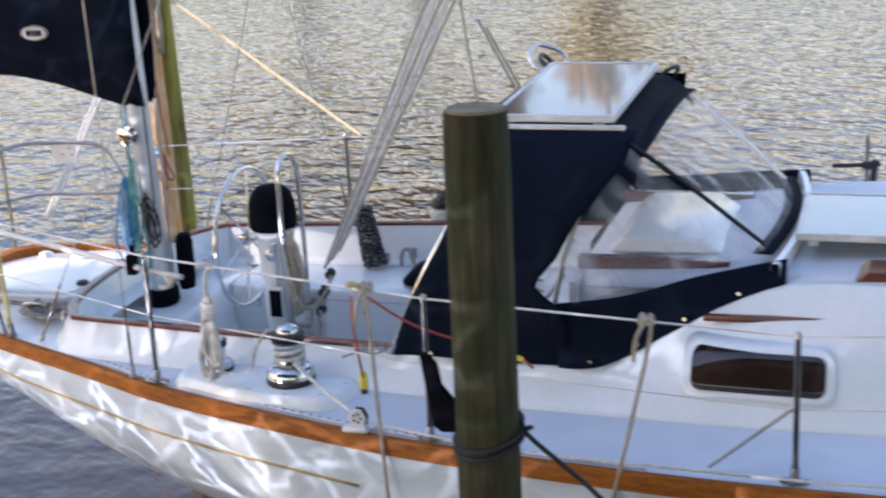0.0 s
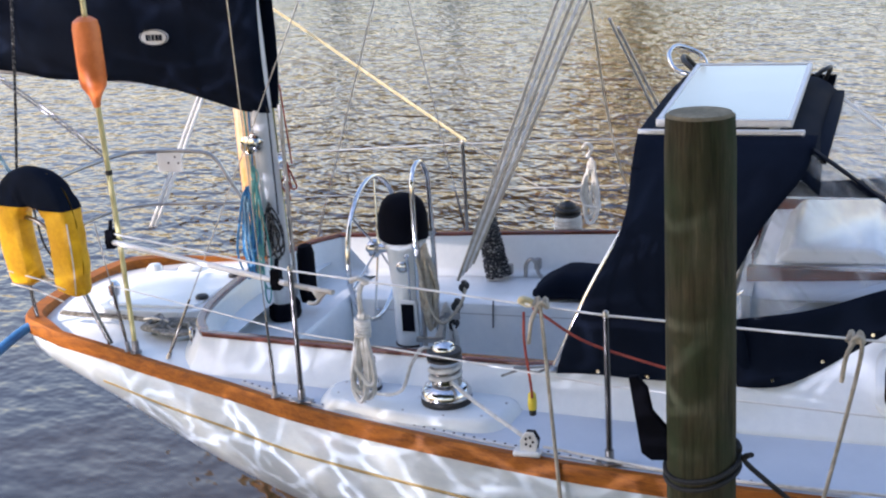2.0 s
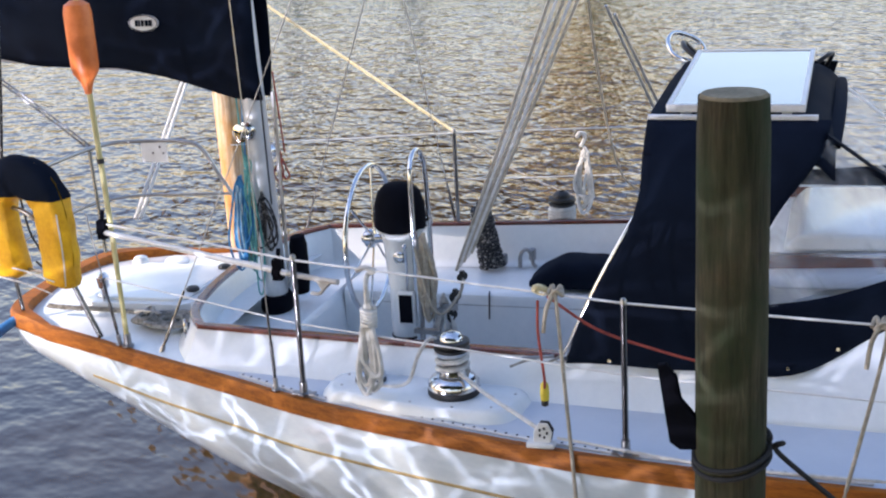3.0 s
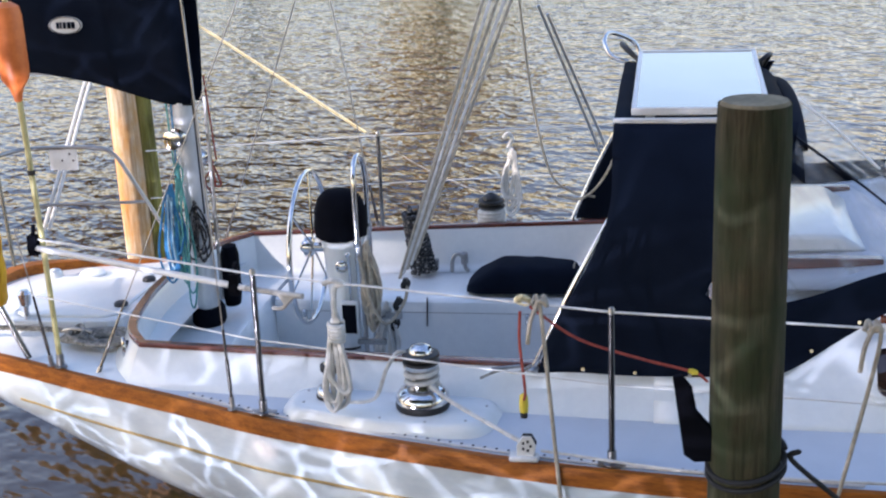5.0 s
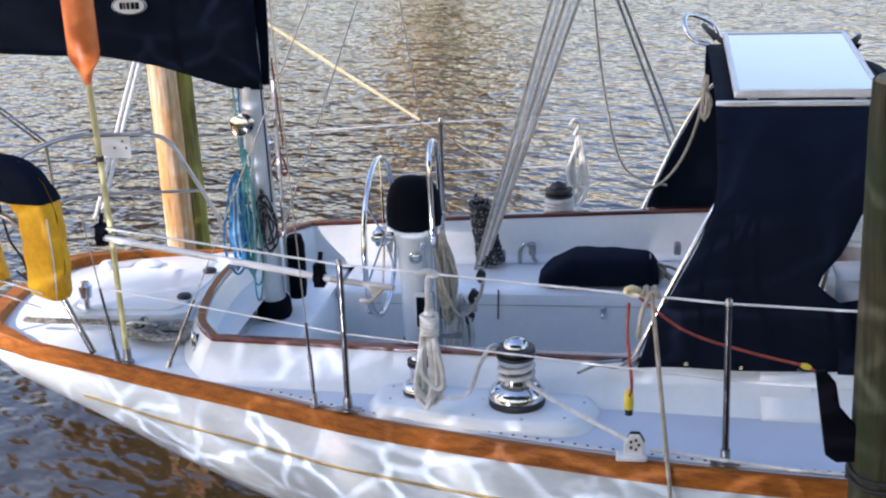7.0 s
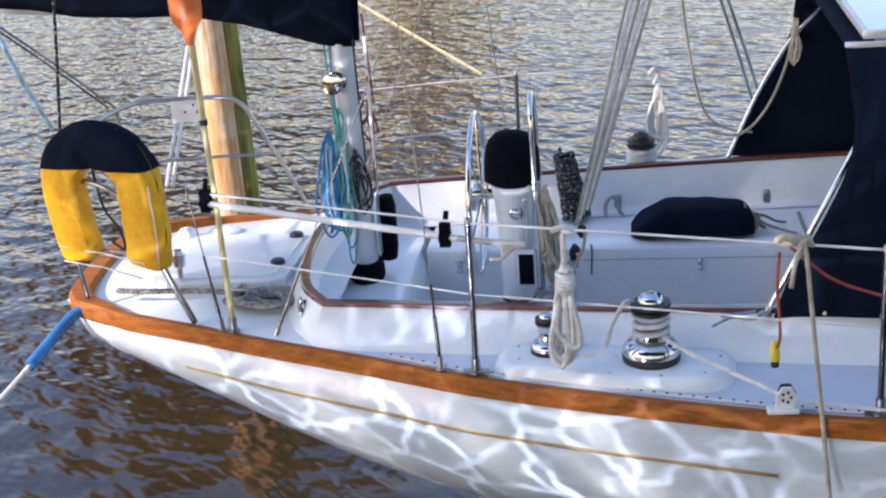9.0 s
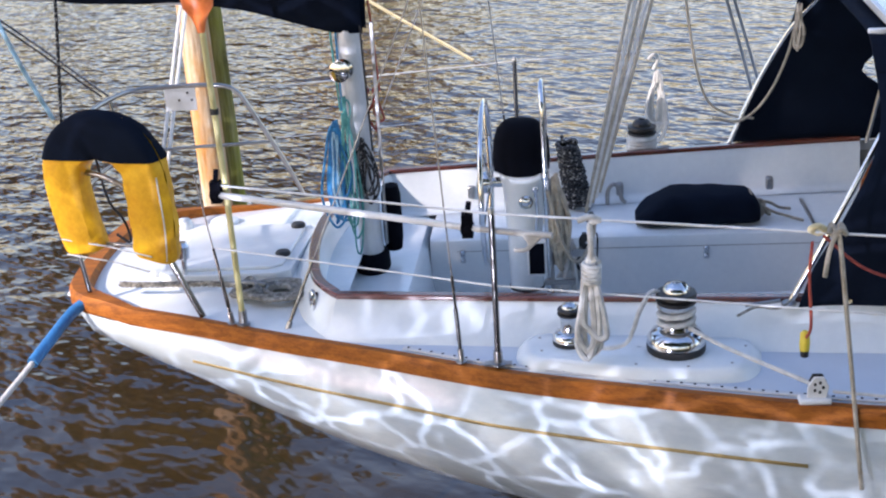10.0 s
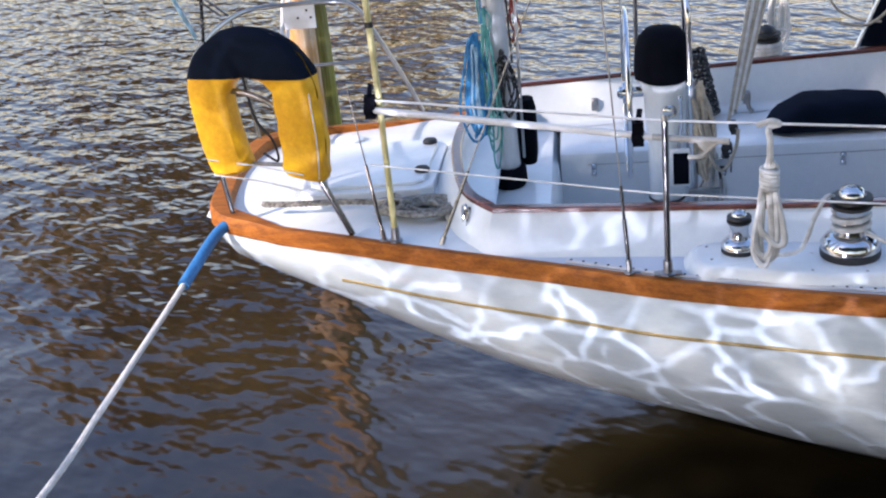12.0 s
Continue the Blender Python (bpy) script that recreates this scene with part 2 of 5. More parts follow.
# clear vinyl: thin, see-through, with soft vertical creases in the gloss; whitish alpha streaks imitate sky reflections
VINYL, t, p = mat_new("clear_vinyl")
p.inputs["Base Color"].default_value = (0.86, 0.89, 0.93, 1)
p.inputs["Roughness"].default_value = 0.06
p.inputs["Specular IOR Level"].default_value = 1.0
crease = noise_tex(t, coords(t, (1.2, 8.0, 1.2)), 1.6, 4, 0.6)
sky_streaks = t.nodes.new("ShaderNodeMapRange")
sky_streaks.inputs["From Min"].default_value, sky_streaks.inputs["From Max"].default_value, sky_streaks.inputs["To Min"].default_value, sky_streaks.inputs["To Max"].default_value = 0.50, 0.78, 0.05, 0.42
t.links.new(crease, sky_streaks.inputs["Value"])
t.links.new(sky_streaks.outputs[0], p.inputs["Alpha"])
bump(t, p, crease, 0.8, 0.03)

# solar cells under glass
SOLAR, t, p = mat_new("solar_glass")
v = coords(t, 1)
t.links.new(ramp(t, noise_tex(t, v, 3, 3), [(0.3, (0.10, 0.115, 0.14)), (0.7, (0.16, 0.175, 0.2))]), p.inputs["Base Color"])
p.inputs["Roughness"].default_value = 0.16
p.inputs["Metallic"].default_value = 0.35
p.inputs["Coat Weight"].default_value = 1.0
p.inputs["Coat Roughness"].default_value = 0.05


# ---- building helpers ----
def thing(name, loc, label, category, group="", kind=""):
    e = new(name)
    e.empty_display_size = 0.05
    e.location = loc
    return tagged(e, label, category, group, kind)


def raw(verts, faces):
    """A bmesh from lists of points and faces."""
    bm = bmesh.new()
    vs = [bm.verts.new(c) for c in verts]
    for f in faces:
        try:
            bm.faces.new([vs[i] for i in f])
        except ValueError:
            pass
    return bm


def part(name, bm, material, parent=None, label="", smooth=True, bevel=0.0, kind="", solid=0.0):
    """Links a bmesh as one mesh object in world coordinates, under a thing or a part."""
    bmesh.ops.recalc_face_normals(bm, faces=bm.faces)
    me = bpy.data.meshes.new(name)
    bm.to_mesh(me)
    bm.free()
    me.materials.append(material)
    if smooth:
        me.shade_smooth()
        me.set_sharp_from_angle(angle=radians(38))
    ob = new(name, me)
    if solid:
        s = ob.modifiers.new("thickness", "SOLIDIFY")
        s.thickness, s.offset = solid, 0
    if bevel:
        b = ob.modifiers.new("edge", "BEVEL")
        b.width, b.segments, b.limit_method = bevel, 2, "ANGLE"
    if parent is not None:
        ob.parent = parent
        bpy.context.view_layer.update()
        ob.matrix_parent_inverse = parent.matrix_world.inverted()
    if label or kind:
        tagged(ob, label, "", "", kind)
    return ob


def box_bm(lo, hi):
    (a, b, c), (d, e, f) = lo, hi
    return raw([(a, b, c), (d, b, c), (d, e, c), (a, e, c), (a, b, f), (d, b, f), (d, e, f), (a, e, f)],
               [(0, 3, 2, 1), (4, 5, 6, 7), (0, 1, 5, 4), (1, 2, 6, 5), (2, 3, 7, 6), (3, 0, 4, 7)])


def smooth_path(pts, n=8, closed=False):
    """Catmull-Rom points through pts."""
    P = [Vector(q) for q in pts]
    out, m = [], len(P)
    for i in range(m if closed else m - 1):
        p0 = P[(i - 1) % m] if closed or i else P[0] * 2 - P[1]
        p1, p2 = P[i], P[(i + 1) % m]
        p3 = P[(i + 2) % m] if closed or i + 2 < m else P[-1] * 2 - P[-2]
        for k in range(n):
            u = k / n
            out.append(0.5 * (2 * p1 + (p2 - p0) * u + (2 * p0 - 5 * p1 + 4 * p2 - p3) * u * u + (3 * p1 - 3 * p2 + p3 - p0) * u ** 3))
    if not closed:
        out.append(P[-1])
    return out


def tube_bm(path, r, sides=10, closed=False, cap=True, taper=None):
    """A round tube along a path; taper gives the radius factor from 0 to 1 along it."""
    P = [Vector(q) for q in path]
    n = len(P)
    verts, faces = [], []
    tan0 = (P[1] - P[0]).normalized()
    up = tan0.orthogonal().normalized()
    for i, q in enumerate(P):
        a = P[(i - 1) % n] if closed or i else P[i]
        b = P[(i + 1) % n] if closed or i < n - 1 else P[i]
        tan = (b - a).normalized()
        up = (up - tan * up.dot(tan)).normalized()
        side = tan.cross(up)
        rr = r * (taper(i / max(1, n - 1)) if taper else 1)
        for k in range(sides):
            w = 2 * math.pi * k / sides
            verts.append(q + (up * math.cos(w) + side * math.sin(w)) * rr)
    for i in range(n if closed else n - 1):
        j = (i + 1) % n
        for k in range(sides):
            l = (k + 1) % sides
            faces.append((i * sides + k, i * sides + l, j * sides + l, j * sides + k))
    if cap and not closed:
        faces += [tuple(range(sides))[::-1], tuple((n - 1) * sides + k for k in range(sides))]
    return raw(verts, faces)


def join(*bms):
    """Several bmeshes of one part joined into one."""
    out = bmesh.new()
    for b in bms:
        me = bpy.data.meshes.new("tmp")
        b.to_mesh(me)
        b.free()
        out.from_mesh(me)
        bpy.data.meshes.remove(me)
    return out


def lathe_bm(profile, centre, axis=(0, 0, 1), sides=28):
    """Turns (radius, height) pairs round an axis through centre."""
    q = Vector((0, 0, 1)).rotation_difference(Vector(axis)).to_matrix()
    verts, faces, n = [], [], len(profile)
    for r, h in profile:
        for k in range(sides):
            w = 2 * math.pi * k / sides
            verts.append(Vector(centre) + q @ Vector((r * math.cos(w), r * math.sin(w), h)))
    for i in range(n - 1):
        for k in range(sides):
            l = (k + 1) % sides
            faces.append((i * sides + k, i * sides + l, (i + 1) * sides + l, (i + 1) * sides + k))
    faces += [tuple(range(sides))[::-1], tuple((n - 1) * sides + k for k in range(sides))]
    return raw(verts, faces)


def grid_bm(rows):
    """A skin over rows of points, all of one length."""
    n = len(rows[0])
    verts = [c for row in rows for c in row]
    faces = [(i * n + k, i * n + k + 1, (i + 1) * n + k + 1, (i + 1) * n + k) for i in range(len(rows) - 1) for k in range(n - 1)]
    return raw(verts, faces)


def prism_bm(outline, a, b):
    """An outline of points pushed from offset vector a to offset vector b."""
    n = len(outline)
    verts = [Vector(q) + Vector(a) for q in outline] + [Vector(q) + Vector(b) for q in outline]
    faces = [tuple(range(n))[::-1], tuple(range(n, 2 * n))] + [(k, (k + 1) % n, n + (k + 1) % n, n + k) for k in range(n)]
    return raw(verts, faces)


def bar_bm(path, w, h, lift=0.0):
    """A rectangular bar, w wide (a number, or one for each point) and h high, that lies along a path."""
    wide = w if hasattr(w, "__len__") else [w] * len(path)
    P = [Vector(q) for q in path]
    rows = []
    for i, q in enumerate(P):
        tan = P[min(i + 1, len(P) - 1)] - P[max(i - 1, 0)]
        side = Vector((-tan.y, tan.x, 0)).normalized() * wide[i] / 2
        z = Vector((0, 0, h))
        o = Vector((0, 0, lift))
        c = 0.25
        rows.append([q + o - side, q + o - side + z * (1 - c), q + o - side * (1 - c) + z, q + o + side * (1 - c) + z, q + o + side + z * (1 - c), q + o + side, q + o - side])
    bm = grid_bm(rows)
    bmesh.ops.remove_doubles(bm, verts=bm.verts, dist=1e-6)
    return bm


def rope(name, pts, r, material, label, n=8, category="rope", parent=None, closed=False, sides=8, strands=0):
    """A rope through pts; strands lays twisted yarns round its heart."""
    path = smooth_path(pts, n, closed)
    if strands:
        bms = []
        length = sum((b - a).length for a, b in zip(path, path[1:]))
        fine = smooth_path(path, max(1, int(length / len(path) / (r * 0.8)) + 1)) if len(path) > 1 else path
        for s in range(strands):
            up, line, run = None, [], 0.0
            for i, q in enumerate(fine):
                tan = (fine[min(i + 1, len(fine) - 1)] - fine[max(i - 1, 0)]).normalized()
                up = tan.orthogonal().normalized() if up is None else (up - tan * up.dot(tan)).normalized()
                if i:
                    run += (q - fine[i - 1]).length
                w = run / (r * 5.5) * 2 * math.pi + s * 2 * math.pi / strands
                line.append(q + (up * math.cos(w) + tan.cross(up) * math.sin(w)) * r * 0.5)
            bms.append(tube_bm(line, r * 0.55, 6))
        bm = join(*bms)
    else:
        bm = tube_bm(path, r, sides, closed)
    ob = part(name, bm, material, parent)
    if parent is None:
        tagged(ob, label, category)
    elif label:
        tagged(ob, label)
    return ob


def lerp_table(table, x):
    return float(np.interp(x, [a for a, _ in table], [b for _, b in table]))


def fair(table, x):
    """A fair curve through a table of (x, value)."""
    X, Y = [a for a, _ in table], [b for _, b in table]
    if x <= X[0]:
        return Y[0]
    if x >= X[-1]:
        return Y[-1]
    i = max(k for k in range(len(X)) if X[k] <= x)
    i = min(i, len(X) - 2)

    def slope(k):
        if k in (0, len(X) - 1):
            j = min(k, len(X) - 2)
            return (Y[j + 1] - Y[j]) / (X[j + 1] - X[j])
        return (Y[k + 1] - Y[k - 1]) / (X[k + 1] - X[k - 1])

    h = X[i + 1] - X[i]
    u = (x - X[i]) / h
    return ((2 * u**3 - 3 * u**2 + 1) * Y[i] + (u**3 - 2 * u**2 + u) * h * slope(i) + (-2 * u**3 + 3 * u**2) * Y[i + 1] + (u**3 - u**2) * h * slope(i + 1))


# ---- water and shore ----
rows = [[(x, y, -0.32) for x in (-900, -60, -12, 0, 12, 60, 900)] for y in (-900, -60, -12, 0, 12, 60, 900)]
water = tagged(part("water", grid_bm(rows), WATER), "dark rippled harbour water reflecting sky", "water", kind="structure")

# ---- the boat: hull, deck and deckhouse ----
BEAM = [(-1.46, 0.48), (-1.33, 0.66), (-0.75, 0.85), (-0.54, 0.93), (0.1, 1.18), (0.6, 1.395), (1.3, 1.60), (2.15, 1.79), (3.7, 1.94), (5.5, 1.98), (7.5, 1.75), (9.4, 0.95), (10.6, 0.06)]
SHEER = [(-1.46, 1.105), (-0.54, 1.045), (0.6, 1.035), (2.0, 1.03), (3.7, 1.04), (6, 1.12), (10.6, 1.5)]
KEEL = [(-1.46, 0.80), (-1.1, 0.58), (-0.6, 0.28), (0.0, -0.02), (0.8, -0.26), (1.54, -0.5), (3.0, -0.8), (7, -0.85), (9.2, -0.3), (10.6, 1.1)]
RAIL_H = 0.078


def hull_point(x, u, side, out=0.0):
    """u runs from 0 at the rail's foot to 1 on the keel line."""
    b, zd, k = fair(BEAM, x) - 0.012, fair(SHEER, x) - RAIL_H, fair(KEEL, x)
    return (x, side * (b * (1 - u**2.5) + out), zd + (k - zd) * u)


stations = [-1.46 + 0.12 * i for i in range(int(12.0 / 0.12) + 1)] + [10.6]
boat = thing("sailboat", (1.0, 0, 0), "white fibreglass sailing yacht moored between wooden pilings", "sailboat")
us = [i / 40 for i in range(41)]
rows = [[hull_point(x, u, -1) for u in us] + [hull_point(x, u, 1) for u in us[::-1][1:]] for x in stations]
bm = grid_bm(rows)
bm.faces.new([v for v in bm.verts if abs(v.co.x + 1.46) < 1e-5])
bm.normal_update()
hull = part("hull", bm, HULLP, boat, "glossy white topsides over a black bottom")
hull.data.materials.append(RUBBER)
for poly in hull.data.polygons:
    if poly.center.z < 0.03:
        poly.material_index = 1
for side in (-1, 1):
    xs = [-0.82 + 0.1 * i for i in range(27)]
    zz = [(-0.82, 0.835), (-0.3, 0.80), (0.3, 0.785), (1.0, 0.778), (1.8, 0.765)]
    rows = []
    for x in xs:
        row = []
        for dz in (-0.007, 0.007):
            zd, k = fair(SHEER, x) - RAIL_H, fair(KEEL, x)
            u = (zd - fair(zz, x) - dz) / (zd - k)
            row.append(hull_point(x, u, side, 0.004))
        rows.append(row)
    part("cove_stripe", grid_bm(rows), GOLD, boat, "thin gold cove stripe", solid=0.004)

# teak toe rail round the edge, one side, then the stern, then the other side
outer = [Vector((x, -fair(BEAM, x), fair(SHEER, x) - RAIL_H)) for x in stations[::-1] if x > -1.2]
outer += smooth_path([(-1.24, -0.69, 1.018), (-1.36, -0.635, 1.024), (-1.45, -0.53, 1.027), (-1.495, -0.36, 1.029), (-1.515, 0, 1.032), (-1.495, 0.36, 1.029), (-1.45, 0.53, 1.027), (-1.36, 0.635, 1.024), (-1.24, 0.69, 1.018)], 5)
outer += [Vector((q.x, -q.y, q.z)) for q in outer[:len(stations) - 3] if q.x > -1.2][::-1]
wides = [0.045 + 0.065 * max(0.0, min(1.0, (-1.12 - q.x) / 0.22)) for q in outer]
inner = []
for i, q in enumerate(outer):
    tan = outer[min(i + 1, len(outer) - 1)] - outer[max(i - 1, 0)]
    inward = Vector((-tan.y, tan.x, 0)).normalized()
    inner.append(q + inward * (wides[i] / 2 if inward.dot(Vector((2.0 - q.x, -q.y, 0))) > 0 else -wides[i] / 2))
part("toe_rail", bar_bm(inner, wides, RAIL_H), TEAK, boat, "oiled orange-brown teak toe rail round the deck edge")


def deck_z(x, y):
    b = max(0.2, fair(BEAM, x))
    return fair([(-1.46, 1.035), (0.0, 1.028), (2, 1.022), (3.7, 1.03), (6, 1.1), (10.6, 1.45)], x) + 0.045 * (1 - (y / b) ** 2)


COAM_B = [(-0.36, 0.75), (-0.12, 1.05), (0.3, 1.08), (0.68, 1.10), (1.85, 1.27), (2.9, 1.34), (4, 1.36), (7, 1.2), (8.4, 0.8)]
CAP = [(-0.10, 0.925, 1.192), (0.83, 1.035, 1.203), (1.75, 1.125, 1.215), (2.45, 1.185, 1.222)]
cap_y = [(a, b) for a, b, _ in CAP]
cap_z = [(a, c) for a, _, c in CAP]
# aft deck, side decks and foredeck
for side in (-1, 1):
    rows = []
    for x in [-0.12 + 0.12 * i for i in range(72)]:
        a, b = fair(COAM_B, x) - 0.01, fair(BEAM, x) - 0.03
        rows.append([(x, side * (a + (b - a) * k / 5), deck_z(x, a + (b - a) * k / 5)) for k in range(6)])
    part("side_deck", grid_bm(rows), DECKM, boat, "pale grey non-skid side deck")
rows = []
for x in [-1.50, -1.40, -1.25, -1.0, -0.75, -0.5, -0.30, -0.12]:
    b = fair(BEAM, x) - 0.03
    rows.append([(x, b * (k / 8 - 1), deck_z(x, b * (k / 8 - 1))) for k in range(17)])
part("aft_deck", grid_bm(rows), GEL, boat, "glossy white aft deck")
rows = []
for x in [8.3 + 0.2 * i for i in range(12)]:
    b = max(0.02, fair(BEAM, x) - 0.03)
    rows.append([(x, b * (k / 8 - 1), deck_z(x, b * (k / 8 - 1))) for k in range(17)])
part("fore_deck", grid_bm(rows), DECKM, boat)

# cockpit: coaming round it with a curved after end, seats, well and sole
aft = [(-0.10, -0.925, 1.192), (-0.225, -0.72, 1.195), (-0.295, -0.40, 1.2), (-0.325, 0.0, 1.2), (-0.295, 0.40, 1.2), (-0.225, 0.72, 1.195), (-0.10, 0.925, 1.192)]
aft_path = smooth_path(aft, 6)
fw = [0.1 + 0.2 * i for i in range(13)]
near = [Vector((x, -fair(cap_y, x), fair(cap_z, x))) for x in fw]
ring = near[::-1] + aft_path + [Vector((q.x, -q.y, q.z)) for q in near]


def ring_side(q, out, z):
    """A point beside the coaming's crest, out metres outward from the cockpit."""
    c = Vector((max(0.35, min(q.x, 3)), 0, 0))
    d = Vector((q.x - c.x, q.y, 0)).normalized() if q.x < 0.35 else Vector((0, 1 if q.y > 0 else -1, 0))
    return Vector((q.x + d.x * out, q.y + d.y * out, z))


rows = []
for q in ring:
    foot = 0.135 if q.x > 0.0 else 0.10
    zf = deck_z(q.x, q.y) - 0.004
    rows.append([ring_side(q, foot + 0.015, zf - 0.01), ring_side(q, foot, zf + 0.012), ring_side(q, foot - 0.02, zf + 0.03), ring_side(q, 0.035, q.z - 0.03), ring_side(q, 0.02, q.z - 0.008),
                 ring_side(q, -0.02, q.z - 0.008), ring_side(q, -0.035, q.z - 0.03), ring_side(q, -0.06, 1.0), ring_side(q, -0.085, 0.975), ring_side(q, -0.14, 0.968)])
part("coaming", grid_bm(rows), GEL, boat, "white moulded cockpit coaming")
part("coaming_cap", bar_bm([q for q in ring], 0.048, 0.022, -0.006), VARN, boat, "dark varnished mahogany coaming cap")
for side in (-1, 1):
    pf = [(0.42, 0.56), (0.405, 0.93), (0.412, 0.955), (0.43, 0.968), (0.56, 0.972), (0.80, 0.966), (1.06, 0.962)]
    rows = [[(x, side * y, z) for y, z in pf] for x in [0.16 + 0.2 * i for i in range(13)]]
    seat = part("cockpit_seat", grid_bm(rows), GEL, boat, "white moulded cockpit bench")
    part("seat_joint", box_bm((2.138, min(side * 0.43, side * 0.9), 0.964), (2.156, max(side * 0.43, side * 0.9), 0.978)), DULLST, seat)
    part("locker_seam", box_bm((0.3, side * 0.409 - 0.004, 0.895), (2.4, side * 0.409 + 0.004, 0.899)), DULLST, seat)
rows = [[(x, y, z) for x, z in ((-0.36, 0.968), (0.06, 0.966), (0.12, 0.955), (0.15, 0.92), (0.165, 0.70), (0.20, 0.58))] for y in (-0.98, -0.42, -0.2, 0, 0.2, 0.42, 0.98)]
part("helm_seat", grid_bm(rows), GEL, boat, "white moulded helm seat round the mast foot")
part("cockpit_sole", box_bm((0.1, -0.44, 0.53), (2.66, 0.44, 0.57)), GEL, boat)
PLINTH = smooth_path([(0.76, -1.12, 0), (0.69, -1.25, 0), (0.74, -1.37, 0), (0.86, -1.405, 0), (1.15, -1.49, 0), (1.45, -1.515, 0), (1.58, -1.48, 0), (1.63, -1.36, 0), (1.60, -1.2, 0), (1.2, -1.10, 0)], 5, True)
for side in (-1, 1):
    mid = Vector((1.17, -1.29, 0))
    rows = []
    for grow, z in ((1.05, 1.022), (1.02, 1.045), (0.985, 1.066), (0.95, 1.080), (0.90, 1.0865), (0.02, 1.0868)):
        row = [mid + (q - mid) * grow for q in PLINTH + PLINTH[:1]]
        rows.append([(q.x, -side * q.y, z) for q in row])
    bm = grid_bm(rows)
    bmesh.ops.remove_doubles(bm, verts=bm.verts, dist=1e-5)
    part("winch_plinth", bm, GEL, boat, "low white winch plinth")
for x, y in ((0.78, -1.31), (0.95, -1.40), (1.15, -1.455), (1.35, -1.485), (1.52, -1.46), (1.59, -1.30), (0.77, -1.18)):
    part("screw_head", lathe_bm([(0.006, 0), (0.006, 0.003)], (x, y, 1.0865), sides=8), DULLST, boat)

# deckhouse: side skin from the coaming forward, roof, after bulkhead
SH_Z = [(2.3, 1.212), (2.6, 1.215), (2.8, 1.232), (3.1, 1.365), (3.35, 1.49), (3.6, 1.56), (4.2, 1.58), (7, 1.55), (8.4, 1.2)]
SH_Y = [(2.3, 1.20), (2.7, 1.20), (3.1, 1.08), (3.6, 0.95), (4.2, 0.98), (7, 0.85), (8.4, 0.5)]
for side in (-1, 1):
    rows = []
    for x in [2.3 + 0.1 * i for i in range(62)]:
        f, sy, sz = fair(COAM_B, x), fair(SH_Y, x), fair(SH_Z, x)
        zd = deck_z(x, f)
        mid = 0.6
        rows.append([(x, side * (f + 0.02), zd - 0.008), (x, side * f, zd + 0.015), (x, side * (f - (f - sy) * fair([(2.3, 0.78), (2.7, 0.7), (3.15, 0.35)], x)), zd + (sz - zd) * mid),
                     (x, side * (sy + 0.03), sz - 0.035), (x, side * (sy + 0.012), sz - 0.01), (x, side * (sy - 0.02), sz)])
    part("deckhouse_side", grid_bm(rows), GEL, boat, "white deckhouse side", solid=0.01)
rows = []
for x in [2.6 + 0.2 * i for i in range(30)]:
    w = fair([(2.6, 0.86), (3.6, 0.93), (4.2, 0.96), (7, 0.83), (8.4, 0.48)], x)
    e = fair([(2.6, 1.48), (3.3, 1.515), (3.6, 1.56), (4.2, 1.58), (7, 1.55), (8.4, 1.2)], x)
    rows.append([(x, w * (k / 6 - 1), e + 0.05 * (1 - (k / 6 - 1) ** 2)) for k in range(13)])
part("deckhouse_roof", grid_bm(rows), DECKM, boat, "pale grey deckhouse roof", solid=0.01)
for side in (-1, 1):
    part("inner_side", grid_bm([[(2.6 + 0.1 * i, side * 0.87, 0.9), (2.6 + 0.1 * i, side * 0.86, 1.485)] for i in range(11)]), GEL, boat, solid=0.01)
    part("side_shelf", grid_bm([[(2.6 + 0.1 * i, side * 0.87, min(1.2, fair(SH_Z, 2.6 + 0.1 * i) - 0.01)), (2.6 + 0.1 * i, side * (fair(SH_Y, 2.6 + 0.1 * i)), fair(SH_Z, 2.6 + 0.1 * i) - 0.004)] for i in range(13)]), GEL, boat, solid=0.006)
part("bulkhead", box_bm((2.58, -1.1, 0.55), (2.62, 1.1, 1.22)), GEL, boat)
part("bulkhead", box_bm((2.58, -0.88, 1.224), (2.62, 0.88, 1.505)), GEL, boat)
part("washboard", box_bm((2.565, -0.3, 0.75), (2.577, 0.3, 1.53)), VARN, boat)
for side in (-1, 1):
    part("hatch_slide", box_bm((2.58, side * 0.64 - 0.03, 1.50), (3.30, side * 0.64 + 0.03, 1.57)), VARN, boat, "varnished hatch slide", bevel=0.006)
hat = [(2.68, -0.50, 1.54), (2.76, -0.46, 1.612), (3.14, -0.46, 1.62), (3.26, -0.50, 1.55)]
part("sliding_hatch", prism_bm(hat, (0, 0, 0), (0, 0.92, 0)), GEL, boat, "white companionway sliding hatch", bevel=0.02)
